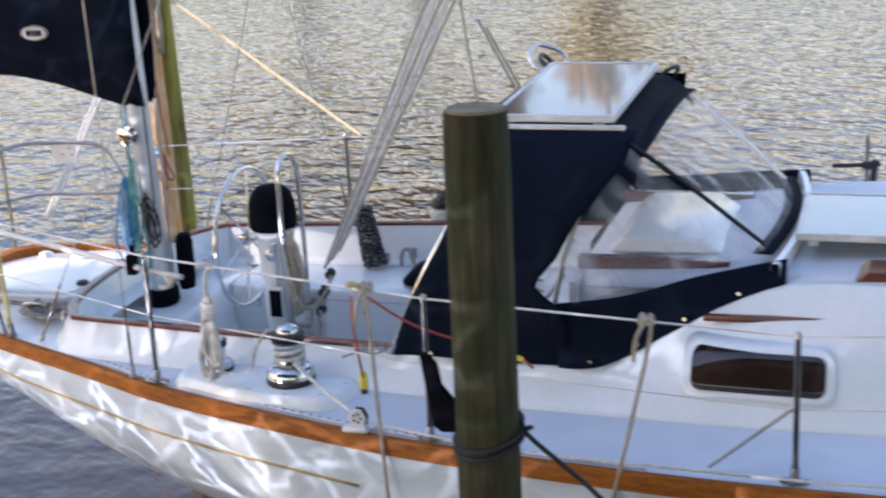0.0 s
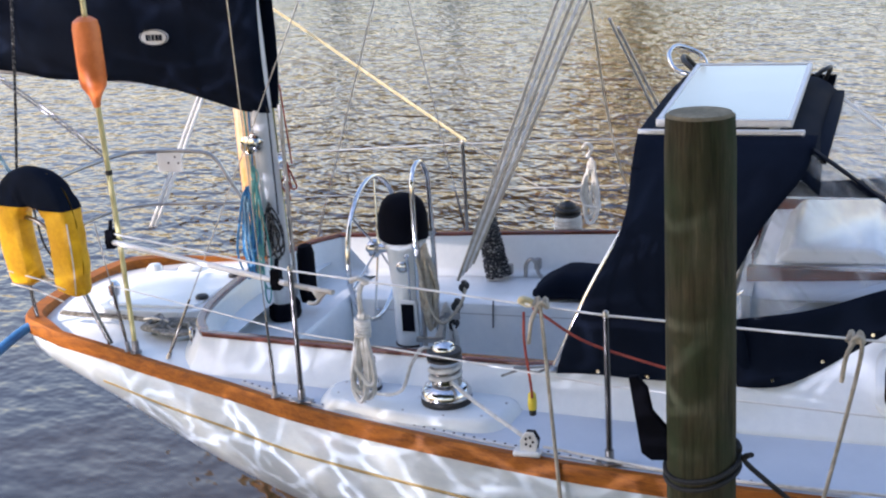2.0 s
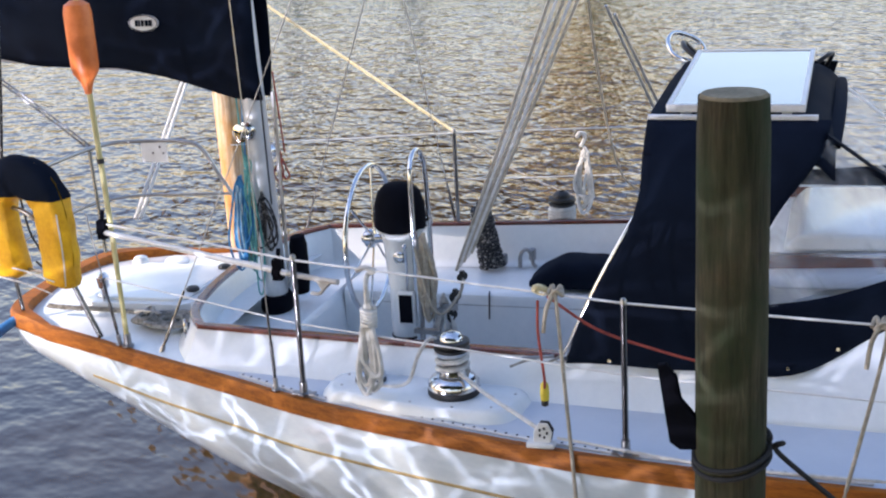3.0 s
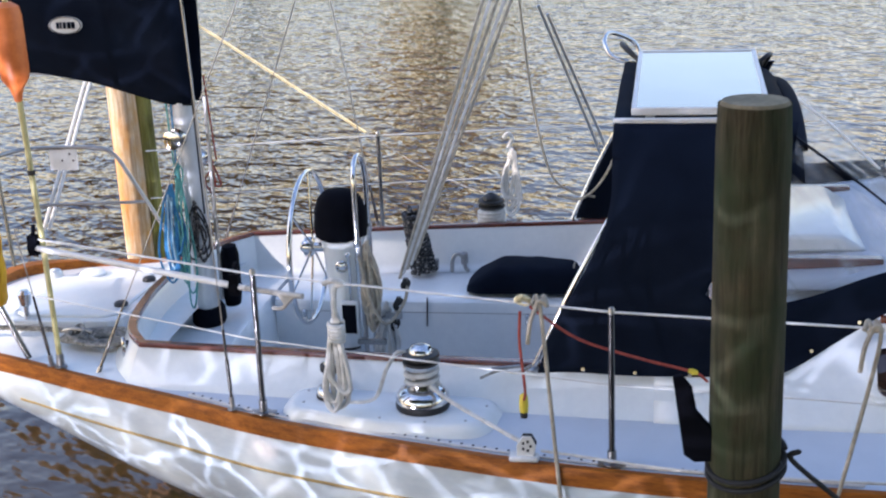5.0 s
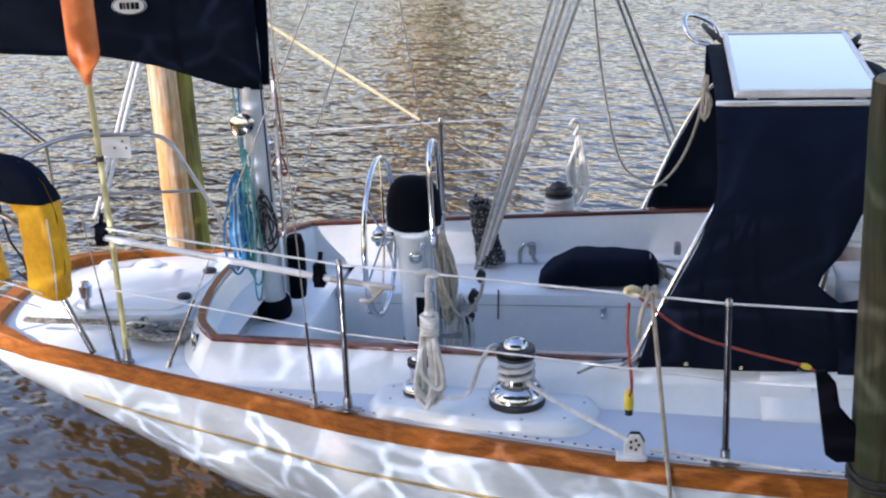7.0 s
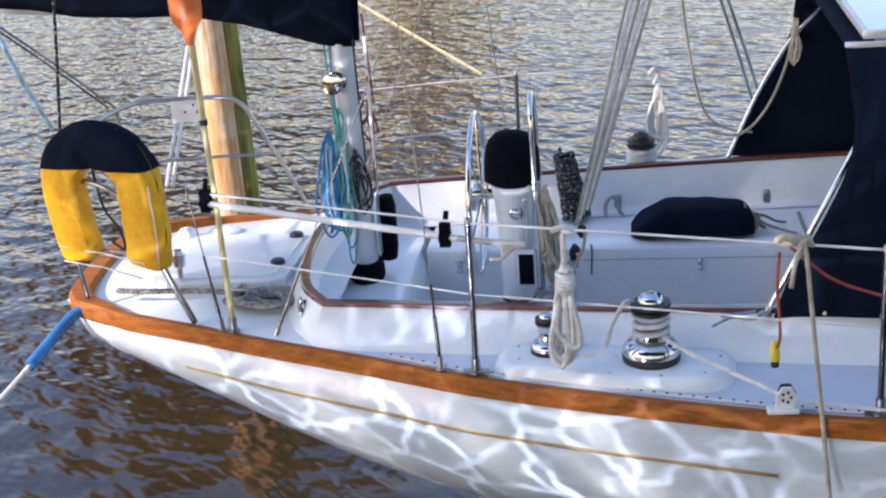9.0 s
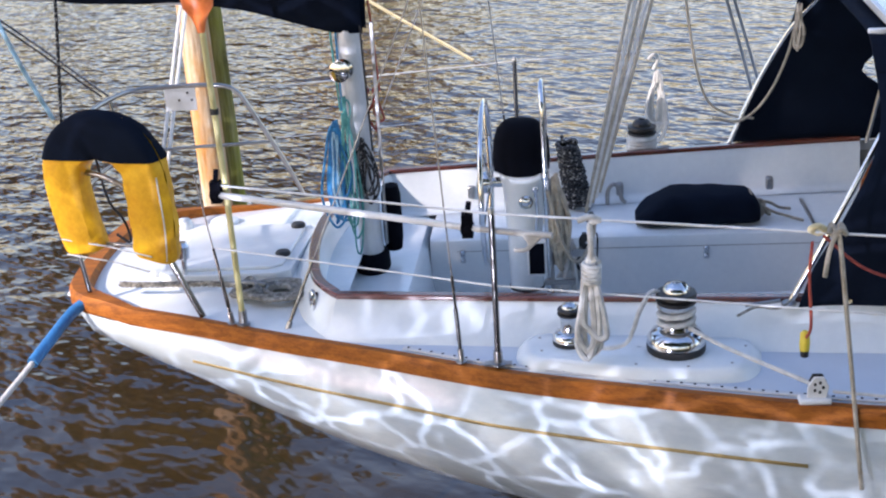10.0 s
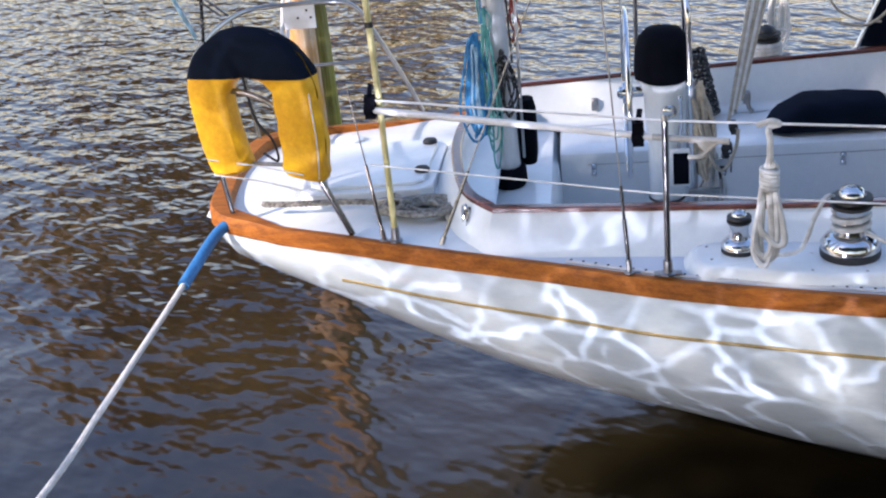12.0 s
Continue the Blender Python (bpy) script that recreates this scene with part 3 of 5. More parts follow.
# port light in the deckhouse side
for side in (-1,):
    def rounded(x0, x1, z0, z1, r, y):
        pts = []
        for cx, cz, a0 in ((x1 - r, z1 - r, 0), (x0 + r, z1 - r, 90), (x0 + r, z0 + r, 180), (x1 - r, z0 + r, 270)):
            for k in range(6):
                a = radians(a0 + 18 * k)
                pts.append((cx + r * math.cos(a), y, cz + r * math.sin(a)))
        return pts
    def side_y(x, z):
        f, sy, sz = fair(COAM_B, x), fair(SH_Y, x), fair(SH_Z, x)
        zd = deck_z(x, f)
        prof = [(zd + 0.015, f), (zd + (sz - zd) * 0.6, f - (f - sy) * 0.35), (sz - 0.035, sy + 0.03)]
        return lerp_table(prof, z)

    def on_side(x0, x1, z0, z1, r, outer):
        """A rounded panel that follows the deckhouse side."""
        rows = []
        for i in range(25):
            x = x0 + (x1 - x0) * (0.5 - 0.5 * math.cos(math.pi * i / 24))
            e = max(0.0, r - min(x - x0, x1 - x))
            cut = r - math.sqrt(max(0.0, r * r - e * e))
            rows.append([(x, -(side_y(x, z0 + cut + (z1 - z0 - 2 * cut) * k / 6) + outer), z0 + cut + (z1 - z0 - 2 * cut) * k / 6) for k in range(7)])
        return grid_bm(rows)
    frame_ob = part("port_light", on_side(3.168, 3.812, 1.15, 1.376, 0.06, 0.012), GEL, boat, "long dark port light in a white frame", solid=0.016)
    part("pane", on_side(3.205, 3.775, 1.183, 1.343, 0.04, 0.024), DARKP, frame_ob, "smoked acrylic pane", solid=0.006)
part("grab_rail", bar_bm([(3.235, -1.09, 1.425), (3.6, -1.085, 1.432), (4.6, -1.075, 1.44)], 0.03, 0.028), VARN, boat, "varnished wooden grab rail")
# perforated genoa track beside the rail
pts = [Vector((x, -(fair(BEAM, x) - 0.075), deck_z(x, fair(BEAM, x) - 0.075) + 0.004)) for x in [0.2 + 0.1 * i for i in range(30)]]
part("genoa_track", bar_bm(pts, 0.024, 0.008), ALU, boat, "perforated aluminium genoa track")
# black discs on the uncut track stand for the shade in its holes
for i in range(56):
    x = 0.22 + 0.05 * i
    part("track_hole_shade", lathe_bm([(0.0065, 0), (0.0065, 0.0015)], (x, -(fair(BEAM, x) - 0.075), deck_z(x, fair(BEAM, x) - 0.075) + 0.0122), sides=8), BROPE, boat)
# aft hatch lid with two dogs
hl = [(-1.05, -0.40), (-0.98, -0.45), (-0.48, -0.43), (-0.42, -0.38), (-0.40, 0.20), (-0.44, 0.28), (-1.02, 0.30), (-1.07, 0.24)]
hatch = part("aft_hatch", prism_bm([(x, y, 1.075) for x, y in hl], (0, 0, -0.02), (0, 0, 0.045)), GEL, boat, "white lazarette hatch lid", bevel=0.007)
part("hatch_panel", prism_bm([(-0.74 + (x + 0.74) * 0.86, -0.07 + (y + 0.07) * 0.86, 1.12) for x, y in hl], (0, 0, -0.004), (0, 0, 0.016)), GEL, hatch, bevel=0.008)
for y in (-0.225, 0.19):
    part("hatch_dog", lathe_bm([(0.036, 0), (0.038, 0.012), (0.03, 0.022), (0.012, 0.026)], (-0.485, y, 1.134)), RUBBER, hatch, "dark round hatch dog")
for x, y, r, h in ((-1.15, 0.42, 0.05, 0.05), (-1.1, -0.3, 0.03, 0.03), (-0.95, 0.5, 0.075, 0.03)):
    part("deck_vent", lathe_bm([(r, 0), (r, h * 0.6), (r * 0.7, h), (0.005, h)], (x, y, deck_z(x, y))), GEL, boat)
for x, y, z in ((1.594, 0.405, 0.864), (0.33, 0.405, 0.87), (0.75, -0.405, 0.87)):
    s = -1 if y > 0 else 1
    part("locker_latch", join(box_bm((x - 0.013, y + s * 0.003 - 0.004, z - 0.035), (x + 0.013, y + s * 0.003 + 0.004, z + 0.035)), lathe_bm([(0.016, 0), (0.016, 0.012), (0.01, 0.02)], (x, y, z + 0.022), (0, s, 0), 12),
                              lathe_bm([(0.014, 0), (0.014, 0.01), (0.009, 0.016)], (x, y, z - 0.02), (0, s, 0), 12)), STEEL, boat, "stainless locker latch")
# hawse fitting on the coaming's after shoulder
fd = Vector((-0.85, -0.45, 0.22)).normalized()
fs = Vector((0.47, -0.88, 0)).normalized()
fc = Vector((-0.235, -0.825, 1.128))
oval_pts = [fc + fs * (0.024 * math.cos(a)) + Vector((0, 0, 0.05 * math.sin(a))) for a in [2 * math.pi * k / 24 for k in range(24)]]
lead = part("fairlead", tube_bm(oval_pts, 0.010, 8, True), STEEL, boat, "oval stainless fairlead")
# the throat's shade is a dark plug that fills the ring
part("fairlead_throat_shade", prism_bm([fc + (q - fc) * 0.9 for q in oval_pts], fd * -0.03, fd * -0.002), DARKST, lead, "dark plug for the shade in the throat")

# ---- mizzen mast, boom cover and rigging ----
mast = thing("mizzen_mast", (-0.09, 0, 0.97), "white aluminium mizzen mast with coiled halyards", "mast")
bm = lathe_bm([(1, 0), (1, 0.6), (1, 1.3), (1, 5.2)], (0, 0, 0), sides=24)
for q in bm.verts:
    q.co = Vector((q.co.x * 0.058 - 0.08 - 0.035 * q.co.z, q.co.y * 0.078, 0.975 + q.co.z))
part("spar", bm, ALU, mast, "oval aluminium spar")
bm = lathe_bm([(1.12, 0), (1.25, 0.02), (1.2, 0.08), (1.05, 0.10)], (0, 0, 0), sides=24)
for q in bm.verts:
    q.co = Vector((q.co.x * 0.072 - 0.085, q.co.y * 0.09, 0.966 + q.co.z))
part("mast_boot", bm, BLACKC, mast, "black cloth mast boot")
bm = lathe_bm([(0.02, -0.17), (0.055, -0.16), (0.066, -0.1), (0.066, 0.12), (0.05, 0.17), (0.01, 0.18)], (0.0, 0.13, 1.19), sides=16)
for q in bm.verts:
    q.co.x = 0.01 + (q.co.x - 0.0) * 0.75
part("mast_pad", bm, BLACKC, mast, "padded black cover")
part("sail_track", box_bm((-0.012, -0.012, 1.1), (0.0, 0.012, 2.2)), DULLST, mast).rotation_euler = (0, 0, 0)
part("mast_winch", lathe_bm([(0.05, 0), (0.05, 0.02), (0.032, 0.028), (0.036, 0.06), (0.05, 0.068), (0.05, 0.078), (0.022, 0.086)], (-0.14, -0.065, 2.0), (-0.15, -1, 0)), STEEL, mast, "chrome mast winch")
part("mast_winch", lathe_bm([(0.045, 0), (0.045, 0.02), (0.03, 0.028), (0.034, 0.06), (0.045, 0.068), (0.02, 0.086)], (-0.12, 0.07, 1.85), (0.3, 1, 0)), STEEL, mast)


def hank(name, top, drop, width, r, material, label, turns=7, seed=1, parent=None, out=(1, 0, 0), depth=0.03):
    """A coiled rope hung up by its neck: loose uneven loops that fall from one point."""
    rnd = random.Random(seed)
    o = Vector(out).normalized()
    back = Vector((0, 0, 1)).cross(o)
    T = Vector(top)
    pts = []
    for i in range(turns):
        w = width * (0.3 + 0.7 * rnd.random())
        d = drop * (0.62 + 0.38 * rnd.random() ** 0.7)
        b = depth * (rnd.random() - 0.5) * 2
        mid = width * 0.35 * (rnd.random() - 0.5)
        lean = 0.5 * (rnd.random() - 0.5)
        for a in range(10):
            g = 2 * math.pi * a / 10
            fall = (1 - math.cos(g)) / 2
            x = math.sin(g) * w / 2 * (0.25 + 0.75 * fall) + mid * fall + lean * width * fall * math.sin(g) ** 2
            pts.append(T + o * (x + 0.006 * rnd.gauss(0, 1)) + back * (b * fall * (1 + 0.4 * math.sin(g)) + 0.006 * rnd.gauss(0, 1)) + Vector((0, 0, -fall * d + 0.012 * rnd.gauss(0, 1))))
    return rope(name, pts, r, material, label, 4, parent=parent, sides=6)


hank("halyard_coil", (-0.20, -0.10, 1.74), 0.50, 0.17, 0.006, BLUER, "blue halyard coil", 10, 3, mast, depth=0.05)
hank("halyard_coil", (-0.20, -0.12, 1.70), 0.40, 0.10, 0.005, PALEBL, "faded blue halyard coil", 2, 8, mast)
hank("halyard_coil", (-0.145, -0.11, 1.86), 0.80, 0.13, 0.0048, TEALR, "teal green halyard coil", 6, 4, mast, depth=0.05)
hank("halyard_coil", (-0.075, -0.105, 1.66), 0.36, 0.13, 0.0058, SPECK, "black and white flecked halyard coil", 5, 5, mast)
hank("halyard_coil", (-0.02, 0.06, 1.86), 0.20, 0.07, 0.0055, REDR, "red halyard coil", 2, 6, mast)
for a, b, m in (((-0.17, -0.085, 1.8), (-0.2, -0.06, 2.3), TEALR), ((-0.16, -0.09, 1.8), (-0.17, -0.05, 2.35), BLUER), ((-0.03, -0.09, 1.6), (-0.055, -0.06, 2.3), BROPE), ((0.0, 0.08, 1.85), (-0.02, 0.05, 2.3), REDR)):
    rope("halyard", [a, b], 0.005, m, "", 2, parent=mast)

cover = thing("sail_cover", (-1.2, 0, 2.3), "navy canvas sail cover laced over the mizzen boom", "sail cover")
LOW = [(-3.6, 2.50), (-2.6, 2.47), (-2.1, 2.45), (-1.7, 2.41), (-1.3, 2.36), (-0.9, 2.34), (-0.6, 2.30), (-0.42, 2.25), (-0.2, 2.18), (-0.04, 2.165)]
rows = []
for i in range(48):
    x = -3.6 + 3.56 * i / 47
    lo = fair(LOW, x)
    hi = 2.78 + 0.32 * ((x + 3.6) / 3.56) ** 2
    row = []
    for k in range(25):
        g = k / 24
        side = -1 if g < 0.5 else 1
        v = g * 2 if g < 0.5 else 2 - g * 2
        fat = (0.045 + 0.085 * math.sin(math.pi * min(1, v * 0.9 + 0.08)) ** 0.7) * (1 - 0.25 * (x > -0.1)) + 0.008 * math.sin(9 * x + 5 * v) + 0.012 * noise.noise((x * 2.5, v * 3, side))
        if v > 0.93:
            fat *= (1 - v) / 0.07
        row.append((x, side * fat, lo + (hi - lo) * v + 0.012 * noise.noise((x * 4, 3, side)) * (1 - v)))
    rows.append(row)
part("cover_cloth", grid_bm(rows), NAVY, cover, "navy canvas cloth", solid=0.004)
part("boom", tube_bm([(-3.7, 0, 2.56), (-0.16, 0, 2.32)], 0.05, 16), ALU, cover, "aluminium boom inside the cover")
oval = [(0.088 * math.cos(a), 0, 0.045 * math.sin(a)) for a in [2 * math.pi * k / 28 for k in range(28)]]
emb = part("emblem", prism_bm([Vector(q) + Vector((-0.653, -0.142, 2.594)) for q in oval], (0, 0, 0), (0, 0.012, 0)), WHITEP, cover, "white oval emblem sewn on the canvas")
part("border", tube_bm([Vector(q) * 0.93 + Vector((-0.653, -0.144, 2.594)) for q in oval], 0.0022, 6, True), NAVY, emb)
for x0, x1 in ((-0.70, -0.685), (-0.68, -0.672), (-0.664, -0.65), (-0.642, -0.625), (-0.62, -0.602)):
    part("printed_bar", box_bm((x0, -0.1455, 2.578), (x1, -0.141, 2.61)), NAVY, emb)
for x in (-0.42, -0.45, -1.05, -1.08, -1.7, -2.3):
    part("snap", lathe_bm([(0.007, 0), (0.005, 0.005)], (x, -0.062, fair(LOW, x) + 0.035), (0, -1, 0), 10), STEEL, cover)

rigs = thing("mizzen_rigging", (0, -1.0, 1.05), "stainless wire stays with turnbuckles", "rigging")
for a, b in (((-0.34, -0.905, 1.04), (0.45, -0.62, 2.85)), ((0.453, -1.308, 1.07), (0.33, -1.17, 3.0)), ((0.54, 1.50, 1.08), (0.44, 0.86, 2.8)), ((-0.34, 1.05, 1.06), (0.50, 0.40, 2.9)),
             ((-0.60, -0.86, 1.07), (-0.68, -0.90, 1.75))):
    A, B = Vector(a), Vector(b)
    d = (B - A).normalized()
    stay = part("stay", tube_bm([A + d * 0.02, A + (B - A)], 0.0031, 8), DULLST, rigs, "thin grey wire stay")
    part("turnbuckle", join(tube_bm([A + d * 0.06, A + d * 0.20], 0.009, 10), tube_bm([A + d * 0.20, A + d * 0.34], 0.0065, 8), tube_bm([A + d * 0.015, A + d * 0.06], 0.0075, 8)), DARKST, stay, "steel turnbuckle")
    part("toggle", join(tube_bm([A - d * 0.03, A + d * 0.03], 0.012, 8), lathe_bm([(0.022, 0), (0.022, 0.006), (0.01, 0.01)], (A.x, A.y, A.z - 0.028), sides=14)), DULLST, stay)

# mainsheet tackle, traveller end and loose lines
sheet = thing("mainsheet_tackle", (1.02, 0.02, 1.0), "four-part grey mainsheet tackle over the cockpit", "tackle")
for i in range(5):
    o = (i - 2) * 0.017
    rope("fall", [(1.01 + o, 0.0 + o, 1.24 + 0.02 * i), (1.40 + o * 2.2, 0.86 + o, 2.52), (1.5 + o * 2.5, 1.06 + o, 2.8)], 0.0085, WROPE if i % 2 else TROPE, "", 4, parent=sheet)
for x, y, z, r in ((1.00, -0.01, 1.20, 0.026), (0.965, -0.04, 1.10, 0.030), (0.94, -0.04, 0.99, 0.028)):
    body = part("sheet_block", join(lathe_bm([(r * 0.9, -0.005), (r, 0), (r * 0.9, 0.005)], (x, y - 0.016, z), (0.5, -0.85, 0.1), 18), lathe_bm([(r * 0.9, -0.005), (r, 0), (r * 0.9, 0.005)], (x, y + 0.016, z), (0.5, -0.85, 0.1), 18),
                                    box_bm((x - 0.011, y - 0.014, z - r * 1.3), (x + 0.011, y + 0.014, z + r * 1.3))), RUBBER, sheet, "black sheet block")
    part("sheave_pin", tube_bm([(x + 0.012, y - 0.03, z), (x - 0.012, y + 0.03, z)], 0.007, 8), STEEL, body)
part("lower_shackle", tube_bm([(0.95, -0.035, 1.08), (0.94, -0.035, 0.98), (0.92, -0.01, 0.80)], 0.010, 8), DULLST, sheet)
part("cam_cleat", join(box_bm((0.90, -0.075, 1.03), (0.985, -0.06, 1.065)), tube_bm([(0.90, -0.068, 1.045), (0.83, -0.10, 1.02)], 0.008, 8)), DULLST, sheet, "steel cam cleat arm")

# ---- steering ----
ped = thing("steering_pedestal", (0.68, -0.02, 0.57), "white steering pedestal with black compass cover and steel guard", "pedestal")
WR, WC = 0.395, Vector((0.50, -0.02, 1.405))
ringp = [WC + Vector((0, math.cos(a) * WR, math.sin(a) * WR)) for a in [2 * math.pi * k / 64 for k in range(64)]]
wheel = part("steering_wheel", tube_bm(ringp, 0.0135, 12, True), STEEL, ped, "large polished tubular steel wheel")
for k in range(6):
    a = radians(60 * k + 20)
    part("spoke", tube_bm([WC + Vector((0.02, 0, 0)), WC + Vector((0.01, math.cos(a) * WR * 0.5, math.sin(a) * WR * 0.5)), WC + Vector((0, math.cos(a) * WR, math.sin(a) * WR))], 0.006, 8), STEEL, wheel)
part("hub", lathe_bm([(0.05, -0.02), (0.055, 0), (0.05, 0.02), (0.025, 0.03), (0.025, 0.13)], WC, (1, 0, 0)), STEEL, wheel, "steel hub and shaft")
part("brake_knob", lathe_bm([(0.028, 0), (0.03, 0.015), (0.02, 0.025)], WC + Vector((-0.02, 0, 0)), (-1, 0, 0)), STEEL, wheel)

part("column", lathe_bm([(0.14, 0), (0.14, 0.02), (0.085, 0.05), (0.082, 0.3), (0.085, 0.55), (0.10, 0.80), (0.115, 0.88), (0.118, 0.90)], (0.68, -0.02, 0.57)), GEL, ped, "white column")
part("column_band", lathe_bm([(0.086, 0), (0.088, 0.004), (0.088, 0.010), (0.086, 0.012)], (0.68, -0.02, 0.86)), BROPE, ped)
bm = lathe_bm([(0.118, 0), (0.135, 0.01), (0.138, 0.06), (0.132, 0.15), (0.115, 0.21), (0.08, 0.245), (0.03, 0.257)], (0.675, -0.02, 1.46), sides=32)
for q in bm.verts:
    q.co += Vector((0.004, 0.004, 0.003)) * noise.noise(q.co * 14)
part("compass_cover", bm, BLACKC, ped, "black cloth compass cover")
part("cover_cord", tube_bm([Vector((0.675 + 0.134 * math.cos(a), -0.02 + 0.134 * math.sin(a), 1.462 - 0.012 * math.sin(a * 3))) for a in [2 * math.pi * k / 40 for k in range(40)]], 0.003, 6, True), WROPE, ped)
part("engine_knob", lathe_bm([(0.032, 0), (0.034, 0.012), (0.026, 0.018), (0.024, 0.012), (0.006, 0.02)], (0.692, -0.115, 1.33), (0.1, -1, 0)), STEEL, ped, "round steel knob")
g = smooth_path([(0.79, -0.16, 0.62), (0.79, -0.16, 1.2), (0.785, -0.15, 1.72), (0.78, -0.115, 1.84), (0.778, -0.05, 1.885), (0.778, 0.02, 1.885), (0.78, 0.085, 1.84), (0.785, 0.12, 1.72), (0.79, 0.13, 1.2), (0.79, 0.13, 0.62)], 8)
part("guard", tube_bm(g, 0.0135, 12), STEEL, ped, "tubular steel guard hoop")
for y in (-0.155, 0.125):
    part("guard_clamp", lathe_bm([(0.02, -0.02), (0.022, 0), (0.02, 0.02)], (0.788, y, 1.47), sides=14), STEEL, ped)
inst = part("instrument", box_bm((0.69, -0.205, 0.98), (0.785, -0.165, 1.165)), WHITEP, ped, "white framed instrument pod", bevel=0.012)
part("screen", box_bm((0.701, -0.209, 0.995), (0.774, -0.203, 1.15)), BLACKC, inst, "black screen", bevel=0.003)
part("throttle", join(tube_bm([(0.73, -0.14, 1.12), (0.745, -0.17, 1.3), (0.74, -0.175, 1.40)], 0.007, 8), lathe_bm([(0.012, 0), (0.014, 0.012), (0.008, 0.022)], (0.74, -0.175, 1.40))), STEEL, ped)
hank("pedestal_line", (0.835, -0.15, 1.45), 0.46, 0.12, 0.012, TROPE, "tan line coiled on the guard", 11, 11, ped)
rope("loose_loop", [(0.80, -0.18, 1.40), (0.86, -0.2, 1.15), (0.93, -0.2, 1.05), (1.0, -0.1, 1.12), (1.02, -0.05, 1.2)], 0.009, TROPE, "", 6, parent=ped)
hank("sheet_tail", (0.90, -0.05, 1.10), 0.40, 0.16, 0.008, WROPE, "white sheet tail bundled at the pedestal foot", 7, 12, ped)
part("mount_arm", join(box_bm((0.77, -0.19, 0.93), (0.92, -0.165, 0.955)), tube_bm([(0.80, -0.15, 0.6), (0.80, -0.15, 1.45)], 0.02, 10)), DULLST, ped)

# flecked rope bundle hung on the far coaming
bun = thing("rope_bundle", (1.12, 0.78, 1.05), "black and white flecked rope bundle hanging on the coaming", "rope")
path = []
for i in range(150):
    a = i * 0.62
    z = 1.345 - 0.36 * i / 150
    fat = 0.050 + 0.020 * i / 150
    path.append((0.885 + fat * math.cos(a) + 0.06 * (i / 150), 0.85 + 0.05 * math.sin(a), z + 0.008 * math.sin(i * 1.7)))
part("wrapped_coil", tube_bm(path, 0.0155, 6), SPECK, bun)
part("hanging_loop", tube_bm(smooth_path([(0.87, 0.86, 1.34), (0.86, 0.9, 1.37), (0.88, 0.93, 1.28)], 6), 0.011, 6), SPECK, bun)


# ---- winches ----
def winch(name, x, y, z, s, label, wound, thick=0.0095, worn=STEEL):
    w = thing(name, (x, y, z), label, "winch", "cockpit winches")
    c = (x, y, z)
    part("base_ring", lathe_bm([(0.094 * s, 0), (0.096 * s, 0.006 * s), (0.096 * s, 0.022 * s), (0.090 * s, 0.026 * s)], c), RUBBER, w, "black base ring")
    part("skirt", lathe_bm([(0.094 * s, 0.026 * s), (0.094 * s, 0.046 * s), (0.080 * s, 0.066 * s), (0.054 * s, 0.076 * s)], c), STEEL, w, "chrome skirt")
    part("drum", lathe_bm([(0.054 * s, 0.074 * s), (0.05 * s, 0.095 * s), (0.05 * s, 0.14 * s), (0.062 * s, 0.165 * s)], c), STEEL, w, "steel drum")
    part("self_tailer", lathe_bm([(0.06 * s, 0.163 * s), (0.066 * s, 0.17 * s), (0.066 * s, 0.177 * s), (0.052 * s, 0.182 * s), (0.052 * s, 0.188 * s), (0.066 * s, 0.193 * s), (0.064 * s, 0.203 * s), (0.04 * s, 0.206 * s)], c), RUBBER, w, "black self-tailing jaw")
    part("cap", lathe_bm([(0.044 * s, 0.203 * s), (0.044 * s, 0.212 * s), (0.034 * s, 0.228 * s), (0.015 * s, 0.235 * s), (0.013 * s, 0.225 * s)], c), worn, w, "round winch cap")
    if wound:
        p = []
        for i in range(int(wound * 20)):
            a = i * 2 * math.pi / 20
            p.append((x + 0.0565 * s * math.cos(a), y + 0.0565 * s * math.sin(a), z + 0.084 * s + 0.074 * s * i / (wound * 20)))
        part("wound_rope", tube_bm(p, thick * s, 8), WROPE, w, "white sheet wound on the drum")
    return w


winch("sheet_winch", 1.315, -1.318, 1.086, 1.22, "large chrome sheet winch wound with white rope", 2.6, 0.0085)
winch("sheet_winch", 1.305, 1.185, 1.09, 1.22, "large chrome sheet winch wound with thick white rope", 4.5, 0.014, RUBBER)
winch("small_winch", 0.895, -1.235, 1.086, 0.75, "small chrome secondary winch", 0)
rope("winch_sheet", [(1.36, -1.37, 1.20), (1.5, -1.47, 1.155), (1.79, -1.69, 1.10)], 0.0095, WROPE, "white genoa sheet led from winch to deck block", 8)
rope("sheet_tail", [(1.27, -1.30, 1.31), (1.22, -1.33, 1.34), (1.17, -1.36, 1.27), (1.13, -1.37, 1.16), (1.08, -1.385, 1.13), (1.0, -1.385, 1.128), (0.95, -1.37, 1.128)], 0.009, WROPE, "white sheet tail falling from the winch", 8)
c = hank("lifeline_coil", (0.985, -1.45, 1.53), 0.44, 0.17, 0.0125, WROPE, "white rope coil hung on the lifeline", 4, 21)
tagged(c, "", "rope", "rope coils on lifelines")
nb = rope("coil_neck", [(0.985 + 0.03 * math.cos(i * 0.9), -1.45 + 0.028 * math.sin(i * 0.9), 1.515 - 0.0024 * i) for i in range(36)], 0.010, WROPE, "", 2, parent=c)
